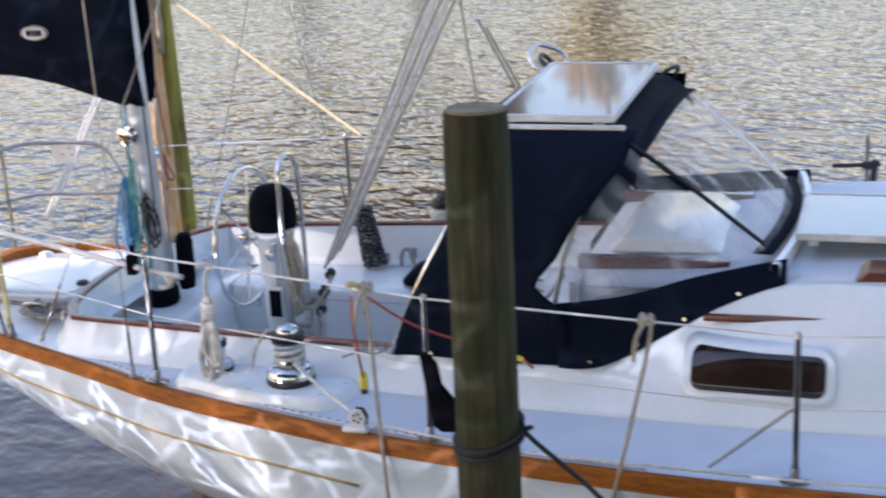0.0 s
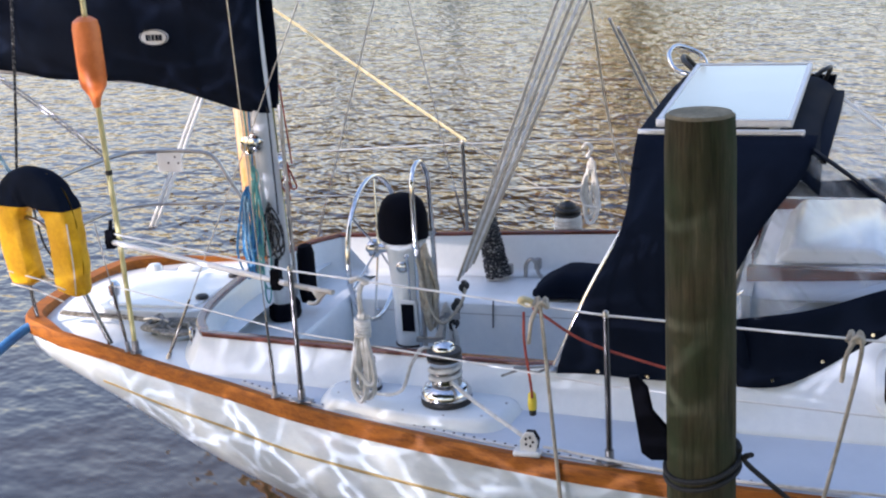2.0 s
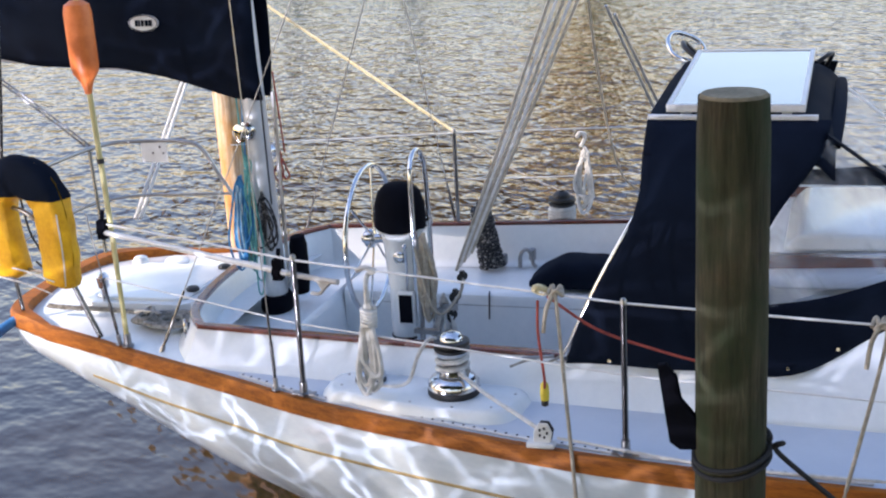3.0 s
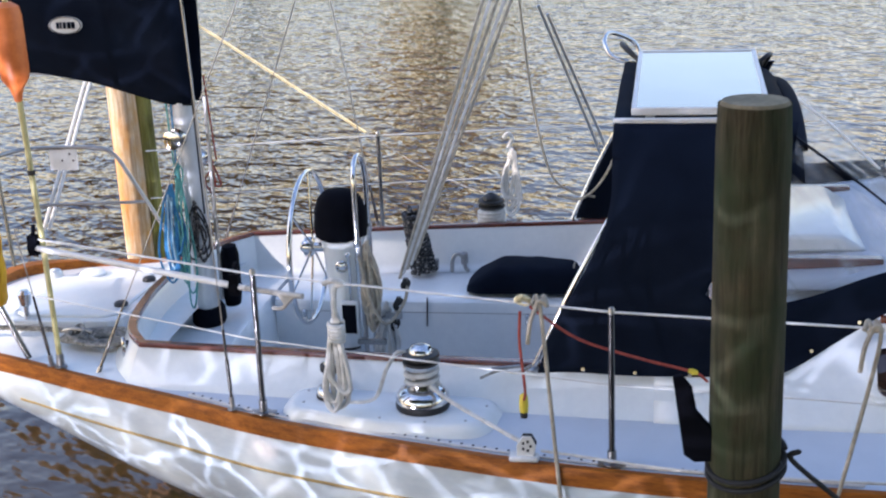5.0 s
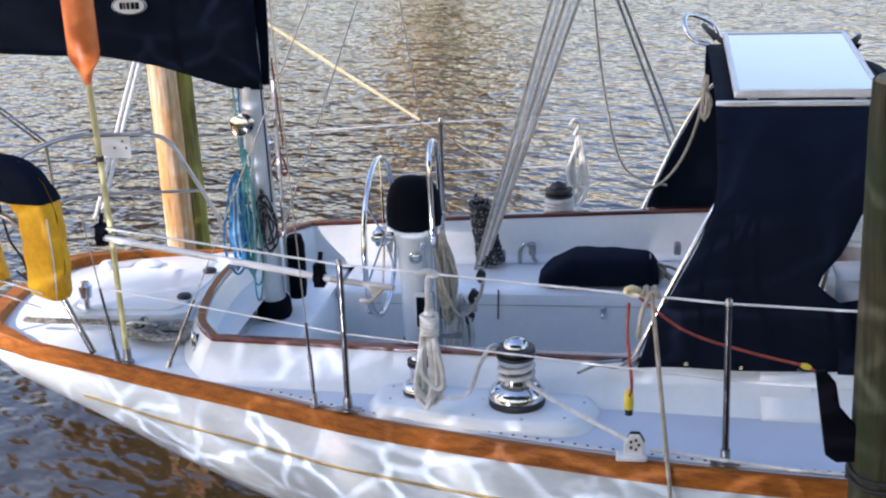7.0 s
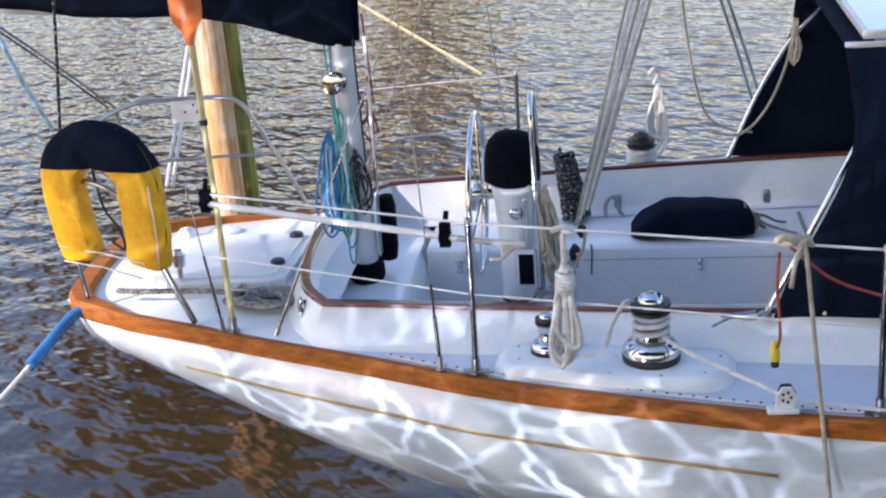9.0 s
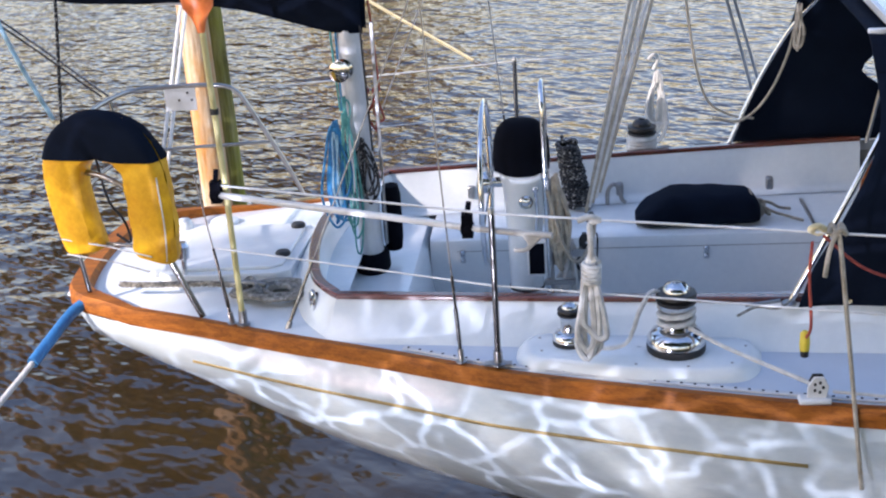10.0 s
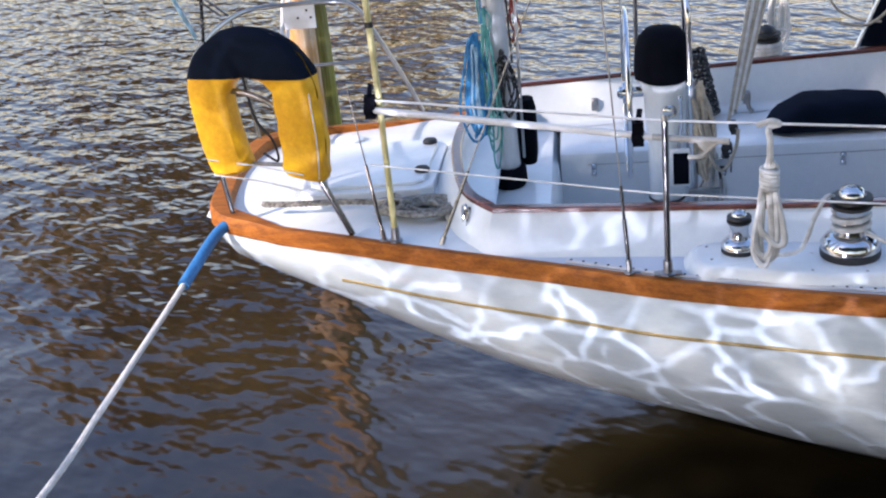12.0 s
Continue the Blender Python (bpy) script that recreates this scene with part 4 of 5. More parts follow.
rope("coil_knot", [(0.94, -1.44, 1.68), (0.985, -1.46, 1.70), (1.02, -1.44, 1.68), (0.985, -1.42, 1.66), (0.985, -1.46, 1.62), (0.985, -1.455, 1.50)], 0.012, WROPE, "", 5, parent=c)
c = hank("lifeline_coil", (1.40, 1.42, 1.57), 0.42, 0.13, 0.0105, WROPE, "white rope coil hung on the far lifeline", 5, 22)
tagged(c, "", "rope", "rope coils on lifelines")
rope("coil_knot", [(1.36, 1.42, 1.66), (1.385, 1.41, 1.69), (1.41, 1.43, 1.66), (1.385, 1.42, 1.60)], 0.012, WROPE, "", 5, parent=c)

# deck block on the track
blk = thing("deck_block", (1.80, -1.71, 1.04), "white turning block on the genoa track", "block")
def small(bm):
    """The block's parts, drawn in about its foot at two thirds."""
    bmesh.ops.transform(bm, matrix=Matrix.Translation((1.80, -1.71, 1.04)) @ Matrix.Diagonal((0.66, 0.8, 0.8, 1)) @ Matrix.Translation((-1.80, 1.71, -1.04)), verts=bm.verts)
    return bm


part("car", small(box_bm((1.70, -1.745, 1.035), (1.88, -1.675, 1.065))), WHITEP, blk, bevel=0.008)
part("cheek", small(prism_bm([(1.745, -1.725, 1.06), (1.85, -1.725, 1.06), (1.865, -1.725, 1.12), (1.835, -1.725, 1.17), (1.78, -1.725, 1.17), (1.745, -1.725, 1.12)], (0, 0, 0), (0, 0.012, 0))), WHITEP, blk, "white cheek plate", bevel=0.004)
part("cheek", small(prism_bm([(1.755, -1.68, 1.06), (1.85, -1.68, 1.06), (1.865, -1.68, 1.12), (1.835, -1.68, 1.165), (1.78, -1.68, 1.165), (1.755, -1.68, 1.12)], (0, 0, 0), (0, 0.012, 0))), RUBBER, blk, bevel=0.004)
part("sheave", small(lathe_bm([(0.04, 0), (0.034, 0.012), (0.04, 0.024)], (1.807, -1.685, 1.115), (0, -1, 0))), RUBBER, blk)
# five black discs on the solid cheek give the dark of open holes
for k in range(5):
    a = 2 * math.pi * k / 5
    part("sheave_hole_shade", small(lathe_bm([(0.0085, 0), (0.0085, 0.002)], (1.807 + 0.025 * math.cos(a), -1.725, 1.118 + 0.025 * math.sin(a)), (0, -1, 0), 10)), RUBBER, blk)


# ---- stanchions, lifelines, stern rail ----
def stanchion(x, y, z, h, lean_y=0.0):
    s = thing("stanchion", (x, y, z), "slim stainless lifeline stanchion on the deck edge", "stanchion", "lifeline stanchions")
    part("tube", tube_bm([(x, y, z + 0.01), (x, y + lean_y * 0.5, z + h * 0.5), (x, y + lean_y, z + h)], 0.0125, 12), DARKST, s, "polished tube")
    part("tip", lathe_bm([(0.0135, 0), (0.0135, 0.02), (0.008, 0.027)], (x, y + lean_y, z + h - 0.012)), DULLST, s)
    part("foot", join(lathe_bm([(0.034, 0), (0.034, 0.008), (0.019, 0.012), (0.018, 0.06)], (x, y, z)), box_bm((x - 0.055, y - 0.018, z), (x + 0.055, y + 0.018, z + 0.007))), DULLST, s, "bolted steel foot")
    return s


POSTS = [(0.605, -1.342, 1.045, 0.65), (2.143, -1.72, 1.035, 0.645), (3.69, -1.845, 1.04, 0.61), (0.60, 1.35, 1.045, 0.66), (2.14, 1.73, 1.035, 0.65), (3.87, 1.85, 1.04, 0.62)]
for x, y, z, h in POSTS:
    stanchion(x, y, z, h)
for side, line in ((-1, [(-0.62, -0.885, 1.70), (0.605, -1.342, 1.685), (2.143, -1.72, 1.675), (3.69, -1.845, 1.645), (6.5, -1.8, 1.8)]), (1, [(-0.72, 0.92, 1.70), (0.60, 1.35, 1.695), (2.14, 1.73, 1.68), (3.69, 1.85, 1.65), (6.5, 1.8, 1.8)])):
    lf = thing("lifeline", line[0], "thin white vinyl-covered lifeline wires", "lifeline", "lifelines")
    part("upper_wire", tube_bm(line, 0.0050 if side < 0 else 0.0036, 8), WHITEP, lf)
    low = [(x, y, z - 0.30 if x > -0.5 else z - 0.29) for x, y, z in line]
    part("lower_wire", tube_bm(low, 0.0040 if side < 0 else 0.003, 8), WHITEP, lf)

push = thing("stern_pulpit", (-1.3, 0, 1.06), "stainless tubular stern pulpit with two rails", "railing")
top = smooth_path([(-0.75, -0.785, 1.05), (-0.88, -0.79, 1.36), (-1.0, -0.78, 1.62), (-1.12, -0.76, 1.71), (-1.40, -0.58, 1.725), (-1.52, -0.2, 1.73), (-1.56, 0.3, 1.73), (-1.50, 0.72, 1.735), (-1.35, 0.84, 1.735), (-1.02, 0.86, 1.735), (-0.90, 0.87, 1.69), (-0.82, 0.89, 1.55), (-0.70, 0.93, 1.30), (-0.60, 0.95, 1.07)], 8)
part("top_rail", tube_bm(top[14:], 0.0125, 12), DULLST, push, "bent top rail")
part("leg", tube_bm(top[:15], 0.0145, 12), DARKST, push, "dark leg")
part("mid_rail", tube_bm(smooth_path([(-0.88, -0.79, 1.38), (-1.38, -0.60, 1.39), (-1.52, 0, 1.40), (-1.46, 0.74, 1.39), (-0.745, 0.92, 1.39)], 8), 0.0095, 10), DULLST, push)
for a, b in (((-1.33, -0.58, 1.06), (-1.42, -0.56, 1.725)), ((-1.43, 0.50, 1.06), (-1.53, 0.62, 1.725))):
    part("leg", tube_bm([a, b], 0.0115, 10), DARKST, push)
    part("leg_foot", lathe_bm([(0.032, 0), (0.03, 0.01), (0.017, 0.016)], (a[0], a[1], 1.058)), DULLST, push)
pl = part("mount_plate", box_bm((-1.30, 0.85, 1.60), (-1.125, 0.858, 1.735)), WHITEP, push, "white mounting board", bevel=0.004)
# board is not drilled: black discs put in the shade of the holes
for x, z in ((-1.17, 1.70), (-1.15, 1.66), (-1.22, 1.66)):
    part("plate_hole_shade", lathe_bm([(0.007, 0), (0.007, 0.003)], (x, 0.851, z), (0, -1, 0), 10), RUBBER, pl)
for dx in (0.0, 0.035):
    rope("davit_line", [(-1.36 + dx, 0.78, 1.25), (-1.39 + dx, 1.25, 1.6), (-1.42 + dx, 1.75, 1.97), (-1.46 + dx, 2.6, 2.6)], 0.011, WROPE, "white dock line leading away from the stern quarter", 5)

# horseshoe life buoy hung on the stern pulpit
buoy = thing("horseshoe_buoy", (-1.11, -0.78, 1.2), "yellow horseshoe lifebuoy with a navy top cover", "lifebuoy")
ux = Vector((0.588, -0.20, 0.0)).normalized()
uy = Vector((0.20, 0.588, 0)).normalized()
BC = Vector((-1.115, -0.755, 1.572))


def horseshoe(a0, a1, grow, k=40):
    """A fat flat-sided tube bent into a horseshoe, open below."""
    rows = []
    for i in range(k + 1):
        g = a0 + (a1 - a0) * i / k
        if abs(g) <= 1:
            th = g * math.pi * 0.5
            c = Vector((math.sin(th) * 0.214, 0, 0.13 + math.cos(th) * 0.198))
            d = Vector((math.sin(th), 0, math.cos(th)))
        else:
            s = abs(g) - 1
            sg = 1 if g > 0 else -1
            c = Vector((sg * (0.214 + 0.02 * s - 0.075 * s * s), 0, 0.13 - s * 0.45))
            d = Vector((sg, 0, -0.2 * s)).normalized()
        end = max(0, (abs(g) - 1.72) / 0.10)
        f = (1 + grow) * (1 if end <= 0 else math.sqrt(max(0.0, 1 - min(1, end) ** 2)) * 0.94 + 0.06)
        row = []
        for j in range(17):
            w = 2 * math.pi * j / 16
            cw, sw = math.cos(w), math.sin(w)
            e = 0.55
            px = math.copysign(abs(cw) ** e, cw) * (0.100 + 0.006 * max(0, 1 - abs(g)) ** 0.5) * f
            py = math.copysign(abs(sw) ** e, sw) * 0.068 * f
            wr = 0.006 * noise.noise((g * 6, w, 2)) + 0.006 * noise.noise((g * 2.2, w * 3.2, 7))
            q = c + d * (px + wr)
            q.x += 0.11 * max(0.0, 0.1 - q.z)
            row.append(BC + ux * q.x + uy * (py + wr) + Vector((0, 0, q.z)))
        rows.append(row)
    bm = grid_bm(rows)
    bmesh.ops.remove_doubles(bm, verts=bm.verts, dist=1e-5)
    return bm


part("float", horseshoe(-1.82, 1.82, 0.0, 64), YELLOW, buoy, "puffy yellow vinyl float")
lid = horseshoe(-1.3, 1.3, 0.05, 60)
bmesh.ops.bisect_plane(lid, geom=lid.verts[:] + lid.edges[:] + lid.faces[:], plane_co=BC + Vector((0, 0, 0.225)), plane_no=(0.03, 0, -1), clear_outer=True)
part("top_cover", lid, NAVY, buoy, "navy canvas cover over the top")
for z, w in ((1.31, 0.22), (1.38, 0.24)):
    part("retaining_line", tube_bm([BC + ux * -w + uy * -0.07 + Vector((0, 0, z - 1.53)), BC + uy * -0.05 + Vector((0, 0, z - 1.55)), BC + ux * w + uy * -0.07 + Vector((0, 0, z - 1.57))], 0.004, 6), WROPE, buoy)

part("grab_line", tube_bm(smooth_path([BC + ux * -0.06 + uy * 0.02 + Vector((0, 0, 0.22)), BC + ux * -0.03 + uy * 0.03 + Vector((0, 0, 0.02)), BC + ux * 0.05 + uy * 0.02 + Vector((0, 0, -0.07)), BC + ux * 0.06 + uy * 0.03 + Vector((0, 0, -0.17)), BC + ux * -0.01 + uy * 0.03 + Vector((0, 0, -0.14))], 6), 0.006, 7), BROPE, buoy, "thin black grab line in the gap")
seam = []
for k in range(19):
    z = 0.17 - 0.38 * k / 18
    seam.append(BC + ux * (0.214 + 0.09 + 0.02 * k / 18 - 0.055 * (k / 18) ** 2 + 0.11 * max(0.0, 0.1 - z)) + uy * -0.053 + Vector((0, 0, z)))
part("piping", tube_bm(seam, 0.0035, 6), CREAM, buoy, "pale seam piping")

# man-overboard pole with an orange float
mob = thing("danbuoy_pole", (-0.544, -0.875, 1.05), "yellowed danbuoy pole with an orange float", "pole")
part("staff", tube_bm([(-0.544, -0.878, 1.045), (-0.552, -0.89, 1.7), (-0.572, -0.904, 2.42), (-0.585, -0.91, 3.3)], 0.0135, 12), POLEY, mob, "yellowed fibreglass staff")
part("float", lathe_bm([(0.016, -0.03), (0.022, 0), (0.032, 0.03), (0.062, 0.075), (0.068, 0.11), (0.068, 0.36), (0.06, 0.40), (0.03, 0.42)], (-0.574, -0.905, 2.385), (-0.015, -0.01, 1)), ORANGE, mob, "orange foam float")
part("band", lathe_bm([(0.018, -0.012), (0.018, 0.012)], (-0.56, -0.897, 2.02)), RUBBER, mob)
part("socket", lathe_bm([(0.03, 0), (0.03, 0.01), (0.02, 0.014), (0.018, 0.07)], (-0.544, -0.877, 1.045)), DULLST, mob)

# boat hook clipped along the lifeline
bh = thing("boat_hook", (0.1, -1.1, 1.62), "long white boat hook clipped along the lifeline", "boat hook")
part("shaft", tube_bm([(-0.60, -0.905, 1.66), (0.56, -1.305, 1.61)], 0.0145, 12), WHITEP, bh, "white aluminium shaft")
part("hook_head", join(tube_bm([(0.56, -1.305, 1.61), (0.62, -1.33, 1.61), (0.72, -1.37, 1.612), (0.84, -1.415, 1.614)], 0.013, 10), tube_bm(smooth_path([(0.80, -1.40, 1.61), (0.765, -1.387, 1.575), (0.735, -1.375, 1.545), (0.69, -1.36, 1.54)], 5), 0.009, 8), prism_bm([(0.715, -1.372, 1.61), (0.80, -1.40, 1.61), (0.755, -1.386, 1.56)], (0, -0.006, 0), (0, 0.006, 0))), GREYPL, bh, "grey plastic hook")
for q in ((-0.59, -0.905, 1.66), (0.505, -1.285, 1.608)):
    part("clip", join(box_bm((q[0] - 0.022, q[1] - 0.022, q[2] - 0.035), (q[0] + 0.022, q[1] + 0.022, q[2] + 0.06)), lathe_bm([(0.028, -0.02), (0.028, 0.02)], (q[0], q[1], q[2]), (1, -0.3, 0), 14), tube_bm([(q[0], q[1], q[2] + 0.05), (q[0] + 0.01, q[1], q[2] + 0.11)], 0.011, 8)), BLACKC, bh, "black clip")

# ---- spray dodger with side curtains ----
dod = thing("spray_dodger", (2.5, 0, 1.25), "navy canvas spray dodger with clear windows", "dodger")
HOOP = [(-1.20, 1.25), (-1.22, 1.55), (-1.16, 1.88), (-0.98, 2.10), (-0.80, 2.215), (-0.45, 2.235), (0, 2.25), (0.45, 2.24), (0.80, 2.215), (0.98, 2.10), (1.16, 1.88), (1.22, 1.55), (1.20, 1.25)]
roof = []
for i in range(15):
    x = 2.115 + 0.80 * i / 14
    drop = -0.10 * max(0, (x - 2.75) / 0.16) ** 2
    sag = 0.02 * math.sin(math.pi * i / 14)
    row = []
    for q in smooth_path([(x, y, z) for y, z in HOOP[3:10]], 6):
        row.append((q.x, q.y, q.z + drop - sag + 0.006 * noise.noise((q.x * 5, q.y * 5, 1))))
    roof.append(row)
part("roof_cloth", grid_bm(roof), NAVY, dod, "navy canvas roof", solid=0.006)


def curtain_y(z, x):
    return fair([(1.15, 1.215), (1.25, 1.22), (1.55, 1.25), (1.85, 1.17), (2.1, 0.98), (2.23, 0.79)], z) - 0.33 * max(0, min(1, (x - 2.7) / 0.85)) * (1 if z < 1.7 else 0.35)


def curtain(side):
    """The side curtain: from the after tube forward to the window's slanting edge, with a band running forward along the deckhouse."""
    rows = []
    for i in range(25):
        v = i / 24
        z = 1.215 + (2.215 - 1.215) * v
        back = fair([(1.2, 1.80), (1.4, 1.865), (1.6, 1.965), (1.8, 2.07), (1.95, 2.115), (2.1, 2.115), (2.22, 2.115)], z)
        front = fair([(1.2, 2.66), (1.50, 2.62), (1.59, 2.51), (1.72, 2.60), (1.9, 2.70), (2.1, 2.86), (2.22, 2.90)], z)
        row = []
        for k in range(21):
            x = back + (front - back) * k / 20
            wob = 0.012 * noise.noise((x * 4, z * 3, side)) + 0.01 * math.sin(10 * (x + 0.8 * z)) * (1 - v)
            row.append((x, side * (curtain_y(z, x) + wob), z))
        rows.append(row)
    bms = [grid_bm(rows)]
    rows = []
    for i in range(19):
        x = 2.60 + 0.98 * i / 18
        lo = fair([(2.5, 1.205), (2.8, 1.222), (3.1, 1.36), (3.35, 1.485), (3.58, 1.565)], x)
        hi = fair([(2.5, 1.50), (2.62, 1.515), (2.9, 1.545), (3.2, 1.605), (3.58, 1.66)], x)
        yl, yh = fair([(2.5, 1.225), (2.8, 1.215), (3.1, 1.09), (3.58, 0.94)], x), fair([(2.5, 1.245), (2.9, 1.16), (3.2, 1.02), (3.58, 0.87)], x)
        rows.append([(x, side * (yl + (yh - yl) * k / 5 + 0.006 * noise.noise((x * 6, k, side))), lo + (hi - lo) * k / 5) for k in range(6)])
    bms.append(grid_bm(rows))
    part("side_curtain", join(*bms), NAVY, dod, "navy side curtain", solid=0.005)


for side in (-1, 1):
    curtain(side)
    foot = Vector((1.785, side * 1.165, 1.225))
    part("after_bow", tube_bm(smooth_path([foot, (1.94, side * 1.19, 1.56), (2.10, side * 1.13, 1.86), (2.22, side * 1.0, 2.04), (2.28, side * 0.78, 2.16), (2.30, side * 0.4, 2.22)], 6), 0.0125, 10), STEEL, dod, "bright steel bow tube")
    part("bow_foot", join(lathe_bm([(0.03, 0), (0.03, 0.01), (0.016, 0.02)], (1.775, side * 1.165, 1.205)), tube_bm([(1.74, side * 1.17, 1.225), (1.60, side * 1.19, 1.215)], 0.008, 8)), DULLST, dod)
    part("forward_bow", tube_bm(smooth_path([(2.50, side * 1.00, 1.25), (2.60, side * 0.98, 1.7), (2.74, side * 0.86, 2.07), (2.80, side * 0.68, 2.14)], 6), 0.011, 10), DULLST, dod)
    # side window
    a, b, c, d = (2.88, side * 0.90, 2.155), (2.53, side * 1.235, 1.60), (2.68, side * 1.225, 1.515), (3.47, side * 0.80, 1.67)
    part("side_window", grid_bm([[a, d], [b, c]]), VINYL, dod, "clear vinyl side window", solid=0.003)
    for x, z in ((2.0, 1.245), (2.22, 1.235), (2.45, 1.235), (2.75, 1.25), (2.95, 1.32), (3.15, 1.42), (3.38, 1.53)):
        yy = fair([(2.0, 1.235), (2.5, 1.24), (2.8, 1.222), (3.1, 1.09), (3.58, 0.95)], x)
        part("snap", lathe_bm([(0.011, 0), (0.008, 0.008)], (x, side * (yy + 0.006), z), (0, side, 0.2), 10), STEEL, dod)
    if side < 0:
        part("window_strap", bar_bm([(2.88, -0.87, 2.165), (3.18, -0.83, 1.935), (3.47, -0.78, 1.69)], 0.08, 0.012), NAVY, dod, "navy strap between the windows")
    else:
        part("window_strap", bar_bm([(2.92, 0.80, 2.085), (3.2, 0.74, 1.875), (3.47, 0.68, 1.63)], 0.04, 0.012), CREAM, dod, "cream strip on the windscreen's edge")
# windscreen: three clear panes between navy straps
rows = []
for i in range(9):
    v = i / 8
    row = []
    for k in range(13):
        y = (k / 12 * 2 - 1)
        w = 0.86 - 0.12 * v
        topx, topz = 2.90 + 0.02 * (1 - y * y), 2.11 + 0.06 * (1 - y * y)
        botx, botz = 3.46 + 0.08 * (1 - y * y), 1.645 + 0.02 * (1 - y * y)
        row.append((topx + (botx - topx) * v, y * w, topz + (botz - topz) * v + 0.05 * math.sin(math.pi * v)))
    rows.append(row)
part("windscreen", grid_bm(rows), VINYL, dod, "clear creased vinyl windscreen", solid=0.003)
part("windscreen_hem", bar_bm([(q[0], q[1], q[2] - 0.01) for q in rows[-1]], 0.09, 0.014), NAVY, dod, "navy hem along the foot")
part("windscreen_hem", bar_bm([(q[0] + 0.005, q[1], q[2] - 0.005) for q in rows[0]], 0.06, 0.014), NAVY, dod)
part("foot_coaming", bar_bm([(3.53 + 0.08 * (1 - (k / 5 - 1) ** 2), 0.93 * (k / 5 - 1), 1.58) for k in range(11)], 0.04, 0.07), GEL, dod)
part("grab_handle", tube_bm(smooth_path([(2.13, 0.72, 2.23), (2.04, 0.74, 2.26), (2.0, 0.80, 2.33), (2.03, 0.92, 2.36), (2.15, 0.98, 2.30), (2.2, 0.95, 2.2)], 6), 0.0125, 10), STEEL, dod, "bent steel grab handle")
part("frame_stub", tube_bm(smooth_path([(2.20, 0.5, 2.27), (2.12, 0.56, 2.33), (2.10, 0.72, 2.33), (2.16, 0.8, 2.25)], 5), 0.014, 8), RUBBER, dod)
part("frame_stub", tube_bm(smooth_path([(2.80, 0.55, 2.25), (2.85, 0.58, 2.28), (2.87, 0.68, 2.27), (2.84, 0.74, 2.2)], 5), 0.012, 8), RUBBER, dod)
part("edge_rail", box_bm((2.115, -0.805, 2.215), (2.84, -0.78, 2.238)), ALU, dod, "aluminium edge rail", bevel=0.004)
part("edge_rail_end", box_bm((2.815, -0.81, 2.17), (2.84, -0.785, 2.213)), ALU, dod, bevel=0.004)
hank("curtain_tie", (2.12, 0.98, 2.02), 0.26, 0.05, 0.007, TROPE, "tan tie line", 4, 33, dod)
rope("curtain_tie", [(2.12, 0.98, 2.02), (2.08, 1.05, 1.75), (1.98, 1.10, 1.50), (1.85, 1.15, 1.36), (1.70, 1.2, 1.36)], 0.008, TROPE, "tan tie line", 6, parent=dod)

rope("sheet_end", [(1.775, -1.20, 1.235), (1.72, -1.25, 1.225), (1.64, -1.22, 1.22), (1.56, -1.26, 1.20)], 0.006, MROPE, "grey frayed line lying by the dodger foot", 6)

# ---- solar panels ----
def solar(x0, x1, y0, y1, z, label, tilt=0.0):
    s = thing("solar_panel", ((x0 + x1) / 2, (y0 + y1) / 2, z), label, "solar panel", "solar panels")
    w = 0.022
    ym = (y0 + y1) / 2

    def leaned(bm):
        for q in bm.verts:
            q.co.z += tilt * (q.co.y - ym)
        return bm
    part("glass", leaned(box_bm((x0 + w, y0 + w, z + 0.012), (x1 - w, y1 - w, z + 0.03))), SOLAR, s, "glossy pale glass over grey cells")
    for lo, hi in (((x0, y0, z), (x1, y0 + w, z + 0.035)), ((x0, y1 - w, z), (x1, y1, z + 0.035)), ((x0, y0 + w, z), (x0 + w, y1 - w, z + 0.035)), ((x1 - w, y0 + w, z), (x1, y1 - w, z + 0.035))):
        part("frame_bar", leaned(box_bm(lo, hi)), ALU, s, "aluminium frame bar", bevel=0.003)
    part("backing", leaned(box_bm((x0 + w, y0 + w, z), (x1 - w, y1 - w, z + 0.011))), WHITEP, s)
    for x in (x0 + 0.08, x1 - 0.08):
        part("bracket", leaned(box_bm((x - 0.02, y0 + 0.02, z - 0.028), (x + 0.02, y1 - 0.02, z))), ALU, s)
    part("rating_plate", leaned(box_bm((x0 + 0.24, y0 - 0.003, z + 0.006), (x0 + 0.36, y0, z + 0.03))), WHITEP, s, "small white rating plate")
    return s


solar(2.19, 2.785, -0.765, 0.535, 2.264, "framed solar panel flat on the dodger roof", 0.033)
solar(3.60, 4.55, -0.68, 0.1, 1.69, "framed solar panel on the deckhouse roof")

# cushion in a navy cover, tied at one end
cus = thing("fender_cushion", (1.55, 0.60, 0.975), "navy covered fender lying on the bench", "fender")
rows = []
for i in range(21):
    u = i / 20
    x = 1.24 + 0.64 * u
    end = 0.6 if i in (0, 20) else 0.9 if i in (1, 19) else 1.0
    f = min(1, 0.85 + u) * (1 - 0.2 * max(0, u - 0.6)) * end
    h = min(1, 0.38 + 2.2 * u) * (1 - 0.3 * max(0, u - 0.6)) * end
    rows.append([(x, 0.60 + 0.155 * f * math.copysign(abs(math.cos(w)) ** 0.5, math.cos(w)), 0.976 + 0.084 * h + (0.084 * h + 0.010 * noise.noise((x * 9, math.cos(w) * 2, 3)) * max(0, math.sin(w))) * math.copysign(abs(math.sin(w)) ** 0.6, math.sin(w)) + 0.0) for w in [2 * math.pi * k / 20 for k in range(21)]])
